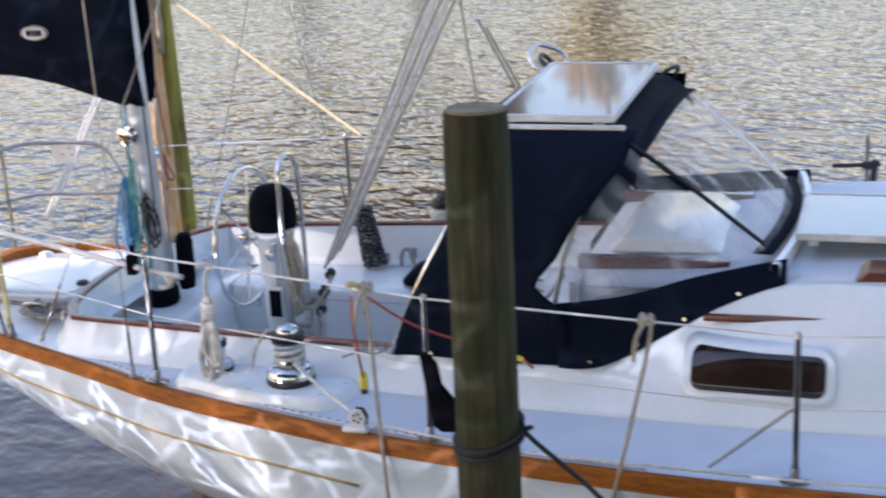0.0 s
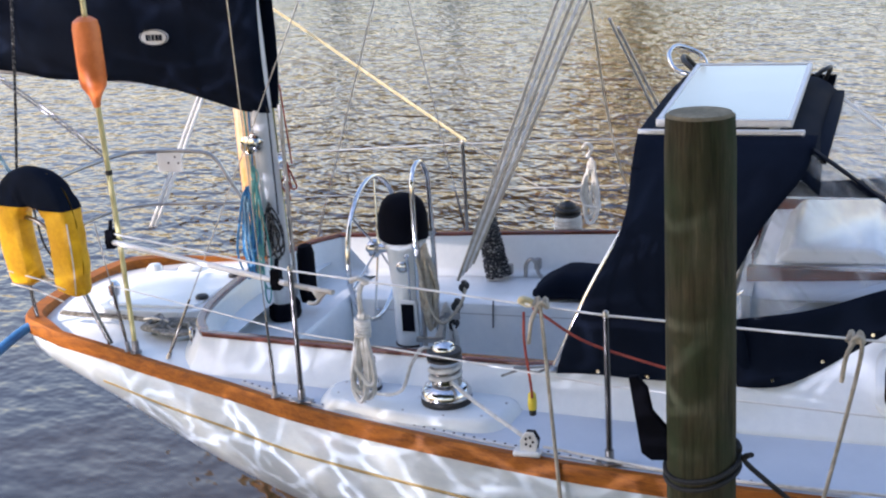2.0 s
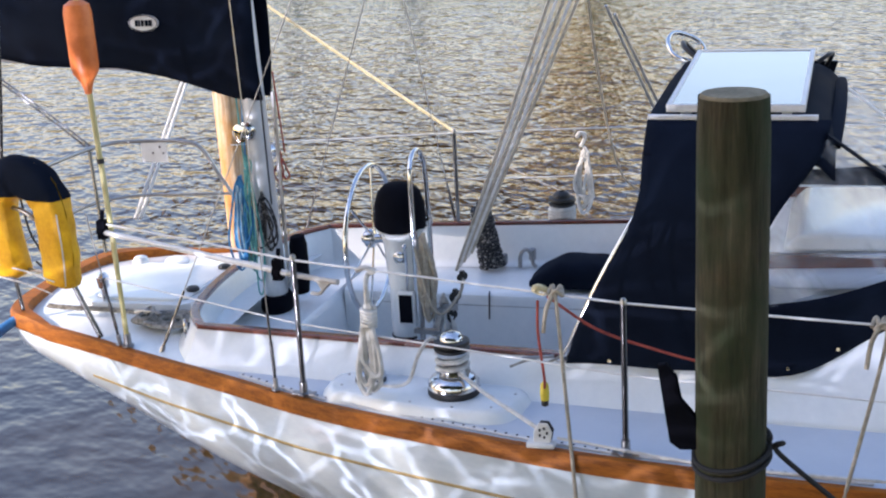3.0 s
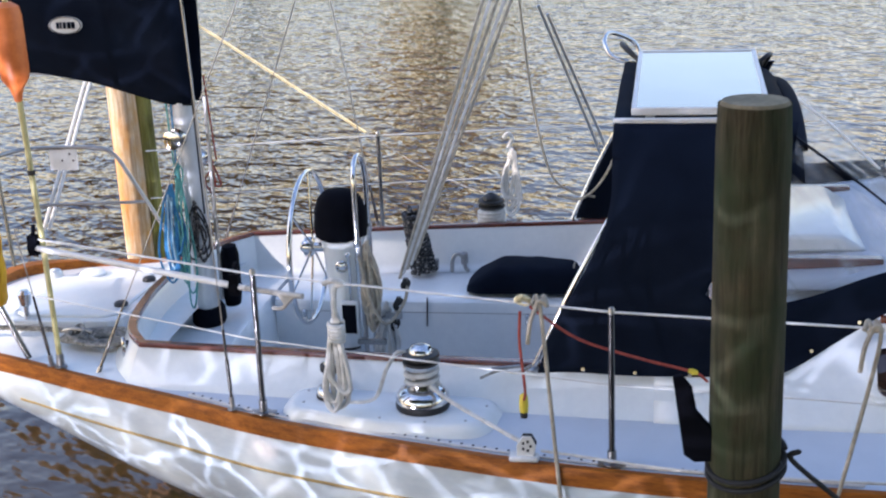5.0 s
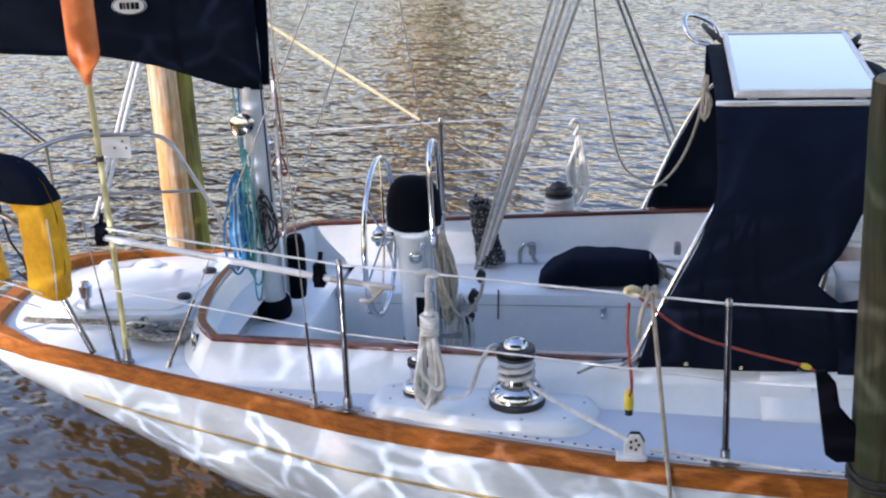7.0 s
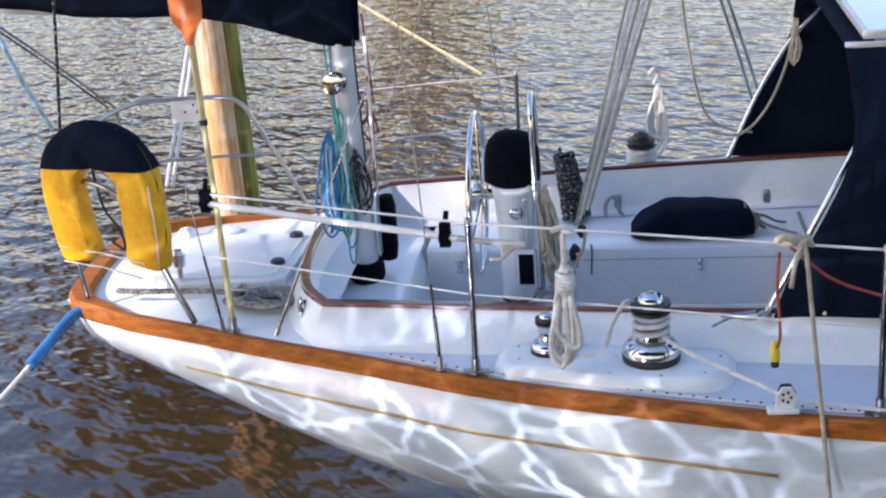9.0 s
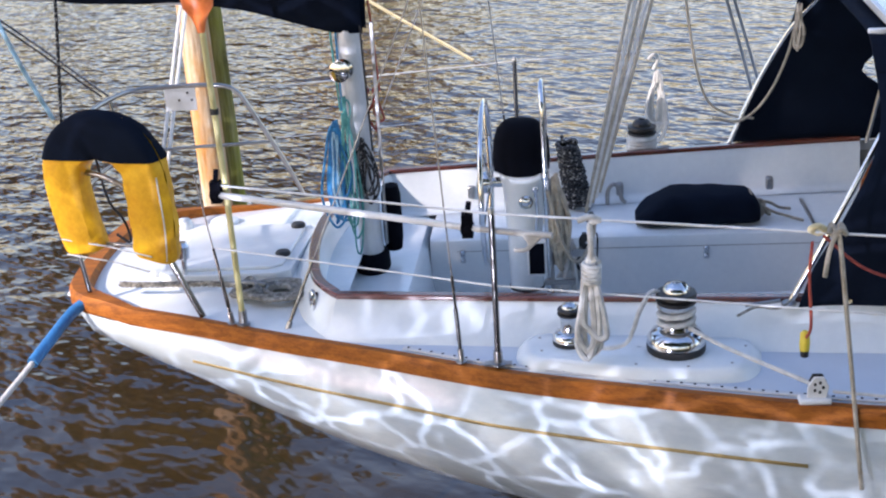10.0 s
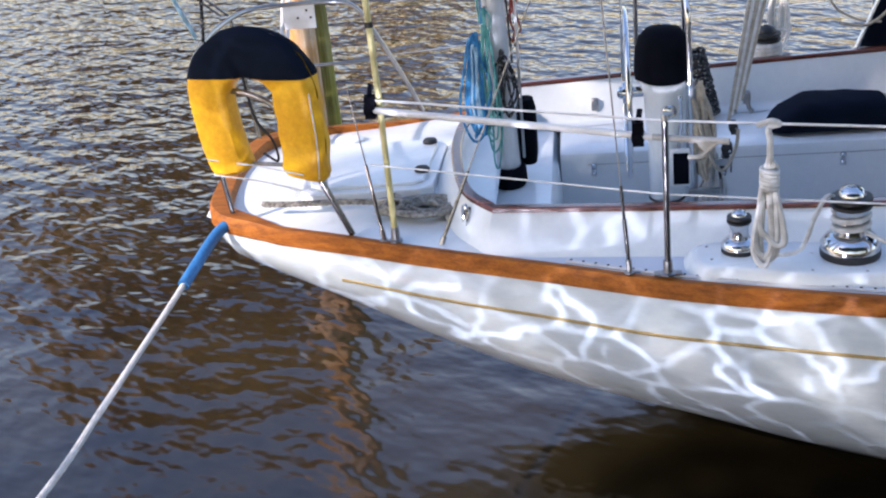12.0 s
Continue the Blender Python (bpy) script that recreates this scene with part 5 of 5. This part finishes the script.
bm = grid_bm(rows)
bmesh.ops.remove_doubles(bm, verts=bm.verts, dist=1e-5)
bmesh.ops.holes_fill(bm, edges=[e for e in bm.edges if e.is_boundary])
part("cover", bm, NAVY, cus, "navy cloth cover")
part("drawstring", tube_bm([(1.835, 0.60 + 0.125 * math.cos(w), 1.05 + 0.072 * math.sin(w)) for w in [2 * math.pi * k / 20 for k in range(20)]], 0.006, 6, True), TROPE, cus, "tan drawstring")
hank("tie_tail", (1.89, 0.6, 1.06), 0.075, 0.05, 0.007, TROPE, "tan tie tail", 4, 41, cus, (0, 1, 0))
rope("tie_tail", [(1.87, 0.6, 1.06), (1.95, 0.56, 1.02), (2.02, 0.58, 0.99), (2.10, 0.52, 0.982)], 0.008, TROPE, "", 5, parent=cus)
hank("tie_tail", (1.88, 0.6, 1.06), 0.07, 0.16, 0.009, TROPE, "", 5, 43, cus, (1, 0.1, 0))
rope("tie_tail", [(1.87, 0.62, 1.06), (1.94, 0.66, 1.04), (2.0, 0.69, 1.0), (2.06, 0.71, 0.984)], 0.008, TROPE, "", 5, parent=cus)
for x, y, z in ((1.98, 0.93, 1.06), (0.35, 0.93, 1.06), (1.0, 0.9, 1.02), (1.17, 0.93, 1.05)):
    h = thing("seat_cleat", (x, y, z), "small grey cleat on the coaming side", "cleat", "coaming cleats")
    part("cleat_body", box_bm((x - 0.02, y - 0.02, z - 0.035), (x + 0.02, y + 0.03, z + 0.035)), DULLST, h, bevel=0.01)

hose = thing("bent_hose", (1.13, 0.92, 0.98), "bent grey hose on the bench by the coaming", "hose")
part("hose", tube_bm(smooth_path([(1.10, 0.90, 0.975), (1.105, 0.905, 1.05), (1.135, 0.91, 1.085), (1.165, 0.91, 1.06), (1.18, 0.905, 1.0), (1.20, 0.9, 0.98)], 6), 0.012, 10), DULLST, hose)
rope("locker_lanyard", [(1.03, 0.43, 0.975), (1.035, 0.40, 0.95), (1.03, 0.398, 0.82)], 0.004, BROPE, "thin dark lanyard hanging from the bench", 4)

# companionway hand rail, a hanging cord and the wooden board at the bench's end
rope("hanging_cord", [(2.57, -0.62, 1.42), (2.555, -0.60, 1.33), (2.57, -0.58, 1.22), (2.572, -0.57, 1.16)], 0.005, BROPE, "thin black cord hanging by the companionway", 5)
board = thing("hatch_board", (2.44, 0.80, 0.975), "varnished wooden board standing at the bench end", "board")
part("panel", prism_bm([(2.40, 0.70, 0.972), (2.46, 0.70, 0.972), (2.58, 0.93, 1.19), (2.50, 0.93, 1.21)], (0, 0, 0), (0.0, 0.022, 0)), TEAK, board, bevel=0.004)
part("grab_handle", tube_bm(smooth_path([(2.555, -0.42, 1.0), (2.51, -0.42, 1.05), (2.51, -0.44, 1.32), (2.56, -0.46, 1.4)], 6), 0.012, 10), STEEL, boat, "steel grab handle")

# ---- mooring gear on deck ----
coil = thing("rope_coil", (-0.47, -0.58, 1.07), "tan mooring rope flaked in a flat coil on deck", "rope")
path = []
for i in range(150):
    a = i * 2 * math.pi / 26
    rr = 0.045 + 0.085 * (i % 130) / 130
    path.append(Vector((-0.44 + rr * 1.25 * math.cos(a), -0.58 + rr * math.sin(a), 1.086 + 0.008 * (i // 75) + 0.003 * math.sin(i))))
part("flat_coil", tube_bm(path, 0.012, 7), MROPE, coil)
bms = []
for s in range(3):
    line = []
    for i in range(180):
        u = i / 179
        q = Vector((-0.58 - 0.62 * u, -0.575 + 0.02 * math.sin(5 * u) + 0.05 * u, 1.112 + 0.012 * u * u))
        w = i * 0.30 + s * 2.094
        line.append(q + Vector((0, math.cos(w), math.sin(w))) * 0.0075)
    bms.append(tube_bm(line, 0.0075, 6))
part("standing_part", join(*bms), MROPE, coil, "twisted tan rope to the quarter")
part("cleat", join(tube_bm(smooth_path([(-0.66, -0.56, 1.115), (-0.62, -0.565, 1.125), (-0.54, -0.575, 1.125), (-0.50, -0.58, 1.115)], 4), 0.012, 8), tube_bm([(-0.61, -0.567, 1.065), (-0.61, -0.567, 1.12)], 0.013, 8), tube_bm([(-0.55, -0.575, 1.065), (-0.55, -0.575, 1.12)], 0.013, 8)), DULLST, coil, "horn cleat")
for i in range(3):
    part("hitch_turn", tube_bm(smooth_path([(-0.66 + 0.02 * i, -0.60, 1.085 + 0.012 * i), (-0.58, -0.53, 1.11 + 0.012 * i), (-0.50 - 0.02 * i, -0.61, 1.09 + 0.012 * i), (-0.58, -0.64, 1.085 + 0.01 * i)], 6, True), 0.012, 7, True), MROPE, coil)

stern_line = thing("stern_line", (-1.42, -0.6, 1.08), "pale stern mooring line with blue chafe hose", "rope")
SL = [(-1.24, -0.555, 1.078), (-1.33, -0.60, 1.068), (-1.40, -0.665, 1.035), (-1.462, -0.84, 0.965), (-1.512, -1.02, 0.902), (-1.572, -1.35, 0.835), (-1.64, -1.79, 0.763), (-1.72, -2.3, 0.69), (-1.92, -3.5, 0.62), (-2.2, -4.8, 0.82), (-2.5, -5.95, 1.45)]
full = smooth_path(SL, 12)
rope("line", full[36:], 0.0135, WROPE, "white laid rope", 1, parent=stern_line)
part("chafe_hose", tube_bm(full[6:46], 0.027, 12), CHAFE, stern_line, "bright blue chafe hose")

# short tan lines and the red cord on the lifeline
def lash(x, y, z, end, seed):
    l = thing("fender_line", (x, y, z), "tan fender line hitched to the lifeline", "rope", "fender lines")
    rnd = random.Random(seed)
    part("hitch", tube_bm(smooth_path([(x - 0.03, y - 0.012, z - 0.01), (x - 0.015, y + 0.02, z + 0.016), (x, y - 0.02, z - 0.012), (x + 0.015, y + 0.02, z + 0.016), (x + 0.03, y - 0.018, z - 0.01), (x + 0.01, y - 0.025, z + 0.012), (x - 0.02, y - 0.02, z - 0.02)], 6), 0.0095, 8), TROPE, l, "clove hitch")
    part("fall", tube_bm(smooth_path([(x, y - 0.02, z), (x + 0.015, y - 0.04, z - 0.1), end], 8), 0.0085, 8), TROPE, l)
    part("tail", tube_bm(smooth_path([(x, y - 0.02, z), (x - 0.03, y - 0.045, z - 0.06), (x - 0.045, y - 0.05, z - 0.16)], 6), 0.009, 8), TROPE, l)


lash(1.86, -1.652, 1.69, (1.96, -1.80, 0.72), 1)
lash(3.10, -1.805, 1.665, (2.93, -1.90, 0.72), 2)
red = thing("power_cord", (1.80, -1.64, 1.66), "thin red cord with a yellow plug", "cord")
part("cord", tube_bm(smooth_path([(1.78, -1.63, 1.64), (1.775, -1.62, 1.5), (1.79, -1.60, 1.30), (1.778, -1.55, 1.22)], 8), 0.006, 8), REDR, red)
part("cord", tube_bm(smooth_path([(1.82, -1.63, 1.66), (2.0, -1.50, 1.48), (2.25, -1.40, 1.36), (2.46, -1.375, 1.298), (2.52, -1.36, 1.25)], 8), 0.006, 8), REDR, red)
part("plug", lathe_bm([(0.008, 0.05), (0.017, 0.04), (0.02, 0), (0.018, -0.03)], (1.778, -1.547, 1.205)), YPLUG, red, "yellow plug")
part("plug_tip", lathe_bm([(0.016, -0.03), (0.015, -0.055), (0.006, -0.06)], (1.778, -1.547, 1.205)), RUBBER, red)
part("plug_band", lathe_bm([(0.009, -0.02), (0.014, 0), (0.009, 0.02)], (2.46, -1.375, 1.298), (1, 0, -0.3), 10), YPLUG, red)
part("knot", tube_bm(smooth_path([(1.77, -1.64, 1.69), (1.79, -1.66, 1.71), (1.82, -1.64, 1.69), (1.80, -1.62, 1.67)], 5, True), 0.012, 8, True), YROPE, red)
rope("deck_line", [(1.86, -1.70, 1.075), (2.5, -1.80, 1.05), (3.2, -1.86, 1.06), (4.2, -1.9, 1.08), (6, -1.9, 1.2)], 0.007, WROPE, "white sheet running along the side deck", 6)
rope("brace_wire", [(3.69, -1.845, 1.36), (3.35, -1.80, 1.05)], 0.008, DULLST, "slanting steel stanchion brace", 2, "brace")

# far lines
rope("spring_line", [(0.287, 2.42, 1.48), (-0.56, 2.66, 1.955), (-1.12, 2.82, 2.27), (-1.56, 2.955, 2.50)], 0.0105, YROPE, "pale yellow dock line rising to a piling", 6)
# same rope in shadow: the shade is put in as grey colour and thinness
rope("spring_line_shaded", [(0.287, 2.42, 1.48), (0.75, 2.28, 1.24), (1.3, 2.05, 1.10), (1.95, 1.80, 1.06)], 0.004, MROPE, "shaded run of the dock line, drawn thin and grey, reaching the boat", 6)
rope("line_hitch", [(-1.574 + 0.074 * math.cos(a), 3.02 + 0.074 * math.sin(a), 2.49 + 0.012 * a) for a in [0.5 * k for k in range(26)]], 0.0095, YROPE, "pale dock line hitched round the piling", 2)
rope("backstay_line", [(1.67, 1.05, 2.45), (2.02, 1.66, 1.40), (2.06, 1.73, 1.1)], 0.009, DULLST, "paired grey shrouds on the far side", 3, "shroud")
rope("backstay_line", [(1.62, 1.05, 2.50), (1.97, 1.66, 1.40), (2.0, 1.73, 1.1)], 0.009, DULLST, "paired grey shrouds on the far side", 3, "shroud")
rope("slack_line", [(1.50, 1.1, 2.6), (1.56, 1.2, 1.95), (1.65, 1.25, 1.5), (1.78, 1.22, 1.38), (1.92, 1.18, 1.36)], 0.007, TROPE, "slack tan line beside the dodger", 6)
rope("aft_lanyard", [(-1.385, -0.57, 1.93), (-1.46, -0.66, 2.2), (-1.56, -0.75, 2.6), (-1.7, -0.8, 3.0)], 0.010, PALEBL, "pale blue lanyard rising from the lifebuoy", 4)
rope("aft_lanyard", [(-1.36, -0.55, 1.90), (-1.33, -0.5, 2.35), (-1.3, -0.45, 2.9)], 0.008, SPECK, "dark flecked lanyard by the lifebuoy", 4)
rope("topping_line", [(-1.60, 0.70, 1.73), (-1.96, 0.52, 2.12), (-2.42, 0.25, 2.60)], 0.0062, DARKST, "grey mizzen sheet rising to the boom", 4)
rope("topping_line", [(-1.56, 0.70, 1.73), (-1.92, 0.52, 2.12), (-2.38, 0.25, 2.60)], 0.0062, DARKST, "grey mizzen sheet rising to the boom", 4)
out = thing("winch_handle_cleat", (1.81, 1.5, 1.13), "black fitting on the far side deck", "fitting")
part("body", lathe_bm([(0.04, 0), (0.045, 0.03), (0.02, 0.06)], (1.81, 1.45, 1.05)), RUBBER, out)
sockh = thing("stern_light", (-0.95, -0.45, 1.08), "small chrome stern fitting on the aft deck", "light")
part("post", lathe_bm([(0.03, 0), (0.03, 0.012), (0.014, 0.02), (0.014, 0.12), (0.03, 0.13), (0.035, 0.19), (0.02, 0.21)], (-0.92, -0.42, 1.07)), STEEL, sockh)

rodh = thing("rod_holder", (3.80, 1.85, 1.42), "black rod holder clamped to a far stanchion", "holder")
part("clamp", join(tube_bm([(3.66, 1.85, 1.455), (3.95, 1.85, 1.47)], 0.014, 8), lathe_bm([(0.024, -0.03), (0.024, 0.03)], (3.87, 1.85, 1.465), (1, 0, 0), 12)), RUBBER, rodh)
part("socket", tube_bm([(3.90, 1.85, 1.30), (3.92, 1.85, 1.50)], 0.022, 10), RUBBER, rodh)
dor = thing("ventilator_box", (4.0, -0.9, 1.56), "varnished wooden ventilator box on the deckhouse", "ventilator")
part("box", prism_bm([(3.86, -0.93, 1.57), (4.10, -0.93, 1.57), (4.10, -0.93, 1.63), (3.93, -0.93, 1.63)], (0, 0, 0), (0, 0.2, 0)), VARN, dor, bevel=0.006)

# ---- pilings ----
def piling(x, y, top, r, material, label, lean=(0, 0)):
    p = thing("piling", (x, y, 0), label, "piling", "mooring pilings")
    rows = []
    for i in range(33):
        z = -1.2 + (top + 1.2) * i / 32
        rows.append([(x + lean[0] * (z - top) + rr * math.cos(w), y + lean[1] * (z - top) + rr * math.sin(w), z) for w in [2 * math.pi * k / 72 for k in range(73)]
                     for rr in (r * (1 + 0.035 * noise.noise((math.cos(w) * 2, math.sin(w) * 2, z * 0.5)) + 0.006 * noise.noise((math.cos(w) * 7, math.sin(w) * 7, z * 0.7))) * (0.965 if i == 32 else 1),)])
    bm = grid_bm(rows)
    bmesh.ops.remove_doubles(bm, verts=bm.verts, dist=1e-5)
    part("shaft", bm, material, p, "round weathered timber shaft")
    part("top", lathe_bm([(r * 0.925, -0.02), (r * 0.925, 0.0), (r * 0.86, 0.010), (0.01, 0.013)], (x, y, top), sides=36), PILETOP, p, "sawn end grain")
    return p


near_pile = piling(2.62, -2.435, 2.625, 0.118, PILE, "greenish weathered round wooden piling with black rope", (0.004, 0.0))
loops = []
for i in range(120):
    a = i * 2 * math.pi / 48
    loops.append((2.62 + 0.127 * math.cos(a), -2.435 + 0.127 * math.sin(a), 1.435 + 0.035 * math.sin(a + 0.8) - 0.0006 * i))
rope("pile_lashing", loops, 0.009, BROPE, "black rope turned round the piling", 2, sides=8)
rope("pile_lashing_tail", [(2.755, -2.43, 1.43), (2.79, -2.46, 1.46), (2.77, -2.44, 1.42), (2.95, -2.41, 1.25), (3.25, -2.36, 0.98), (3.75, -2.02, 0.66)], 0.0095, BROPE, "black dock line from piling to boat", 6)
hk = thing("mooring_hook", (2.42, -2.46, 1.5), "black iron line hook on the piling", "hook")
part("plate", prism_bm([(2.375, -2.46, 1.72), (2.405, -2.46, 1.725), (2.44, -2.46, 1.68), (2.455, -2.46, 1.60), (2.505, -2.46, 1.54), (2.515, -2.46, 1.42), (2.45, -2.46, 1.415), (2.415, -2.46, 1.44)], (0, -0.014, 0), (0, 0.014, 0)), BLACKC, hk, bevel=0.005)
part("bolt", tube_bm([(2.47, -2.46, 1.50), (2.56, -2.45, 1.50)], 0.014, 8), RUBBER, hk)
piling(-1.70, 2.90, 3.6, 0.102, PILEF, "wooden piling coloured pale as if sunlit, in a close pair", (-0.02, 0))
piling(-1.595, 3.02, 3.45, 0.068, PILEG, "greenish wooden piling in a close pair", (-0.022, 0))
hank("pile_ropes", (-1.55, 2.88, 3.3), 1.35, 0.09, 0.012, TROPE, "old pale ropes hanging down the piling", 4, 51)
hank("pile_ropes", (-1.60, 2.79, 3.4), 1.1, 0.07, 0.012, YROPE, "yellowed rope hanging between the pilings", 3, 52)

# ---- shore behind the camera and far bank ----
bank = tagged(part("bank", box_bm((-60, -80, -1), (60, -10.5, 0.9)), GRASSM), "grassy bank behind the dock", "ground", kind="structure")
dock = thing("dock", (0, -8, 1.5), "grey plank dock along the bank", "dock", kind="structure")
part("dock_deck", box_bm((-12, -9.4, 1.40), (12, -6.0, 1.47)), DOCKW, dock)
for i in range(12):
    part("plank", box_bm((-1.5 + 0.6 * i - 0.29, -9.42, 1.472), (-1.5 + 0.6 * i + 0.29, -5.98, 1.50)), DOCKW, dock)
for x in (-10, -5, 0, 5, 10):
    part("dock_post", lathe_bm([(0.12, -1), (0.12, 1.4)], (x, -6.4, 0), sides=16), PILE, dock)


def tree(x, y, z, height, crown, material, label, leaves, size, seed, tall=1.0):
    rnd = random.Random(seed)
    t = thing("tree", (x, y, z), label, "tree", "shore trees")
    cz = z + height - crown * 0.85
    bms = [tube_bm(smooth_path([(x, y, z - 0.2), (x + 0.1, y, z + height * 0.3), (x - 0.1, y + 0.1, cz), (x, y, cz + crown * 0.6)], 5), 0.24, 10, taper=lambda u: 1 - 0.8 * u)]
    for k in range(9):
        a = rnd.random() * 6.28
        h = rnd.random() * 0.5
        e = Vector((x + math.cos(a) * crown * 0.75, y + math.sin(a) * crown * 0.75, cz + crown * (h - 0.1)))
        s = Vector((x, y, cz - crown * 0.5 + crown * 0.6 * h))
        bms.append(tube_bm(smooth_path([s, (s + e) / 2 + Vector((0, 0, 0.25)), e], 4), 0.075, 7, taper=lambda u: 1 - 0.8 * u))
    part("trunk", join(*bms), BARK, t, "brown trunk and limbs")
    verts, faces = [], []
    clumps = [(Vector((rnd.gauss(0, 1), rnd.gauss(0, 1), rnd.gauss(0, 0.8))).normalized() * crown * (0.35 + 0.62 * rnd.random() ** 0.6)) for _ in range(46)]
    clumps = [Vector((c.x, c.y, c.z * tall)) for c in clumps]
    for i in range(leaves):
        c = Vector((x, y, cz)) + clumps[i % 46] * (0.97 + 0.06 * rnd.random()) + Vector((rnd.gauss(0, 1), rnd.gauss(0, 1), rnd.gauss(0, 0.7) * tall)) * crown * 0.12
        u = Vector((rnd.gauss(0, 1), rnd.gauss(0, 1), rnd.gauss(0, 1))).normalized() * size * (0.6 + 0.7 * rnd.random())
        w = u.orthogonal().normalized() * size * 0.55
        w = Matrix.Rotation(rnd.random() * 6.28, 3, u.normalized()) @ w
        n0 = len(verts)
        verts += [c - u, c + w * 0.8, c + u, c - w * 0.8]
        faces += [(n0, n0 + 1, n0 + 2, n0 + 3)]
    me = bpy.data.meshes.new("crown")
    me.from_pydata([tuple(q) for q in verts], [], faces)
    me.materials.append(material)
    ob = new("crown", me)
    ob.parent = t
    bpy.context.view_layer.update()
    ob.matrix_parent_inverse = t.matrix_world.inverted()
    tagged(ob, "leafy crown with gaps", kind="stuff")
    return t


# unseen tree added on the sun's line to dapple the boat
shade = Vector((2.35, -0.6, 1.1)) + sun_dir * 23
first = tree(shade.x, shade.y, 0.9, shade.z + 3.0, 3.3, LEAF, "unseen broad green tree added to shade the boat", 8200, 0.18, 5)
# unseen row added behind the camera, cuts sky light on the near side
wood = tree(-8.5, -13.0, 0.9, 13.0, 5.4, LEAF, "unseen tall green tree added on the bank to block sky light", 16000, 0.26, 6)
for x, y, a in ((-3.5, -12.8, 150), (2.5, -13.2, 250), (8.5, -12.6, 20), (14.5, -13.5, 95)):
    copy_thing(wood, pose(x, y, 0.9, 0, 0, a))
gold = tree(-17.0, 42.0, 0.3, 19.0, 4.2, LEAFG, "golden autumn tree on the far bank", 15000, 0.5, 9, 2.0)
for x, y, a in ((-12.8, 43.0, 60),):
    copy_thing(gold, pose(x, y, 0.3, 0, 0, a))
tree(-5.7, 42.0, 0.3, 9.5, 2.3, LEAFG, "slim golden autumn tree on the far bank", 8000, 0.32, 10, 2.2)
far_bank = tagged(part("far_bank", box_bm((-120, 38, -1), (120, 140, 0.2)), GRASSM), "low grassy far bank", "ground", kind="structure")
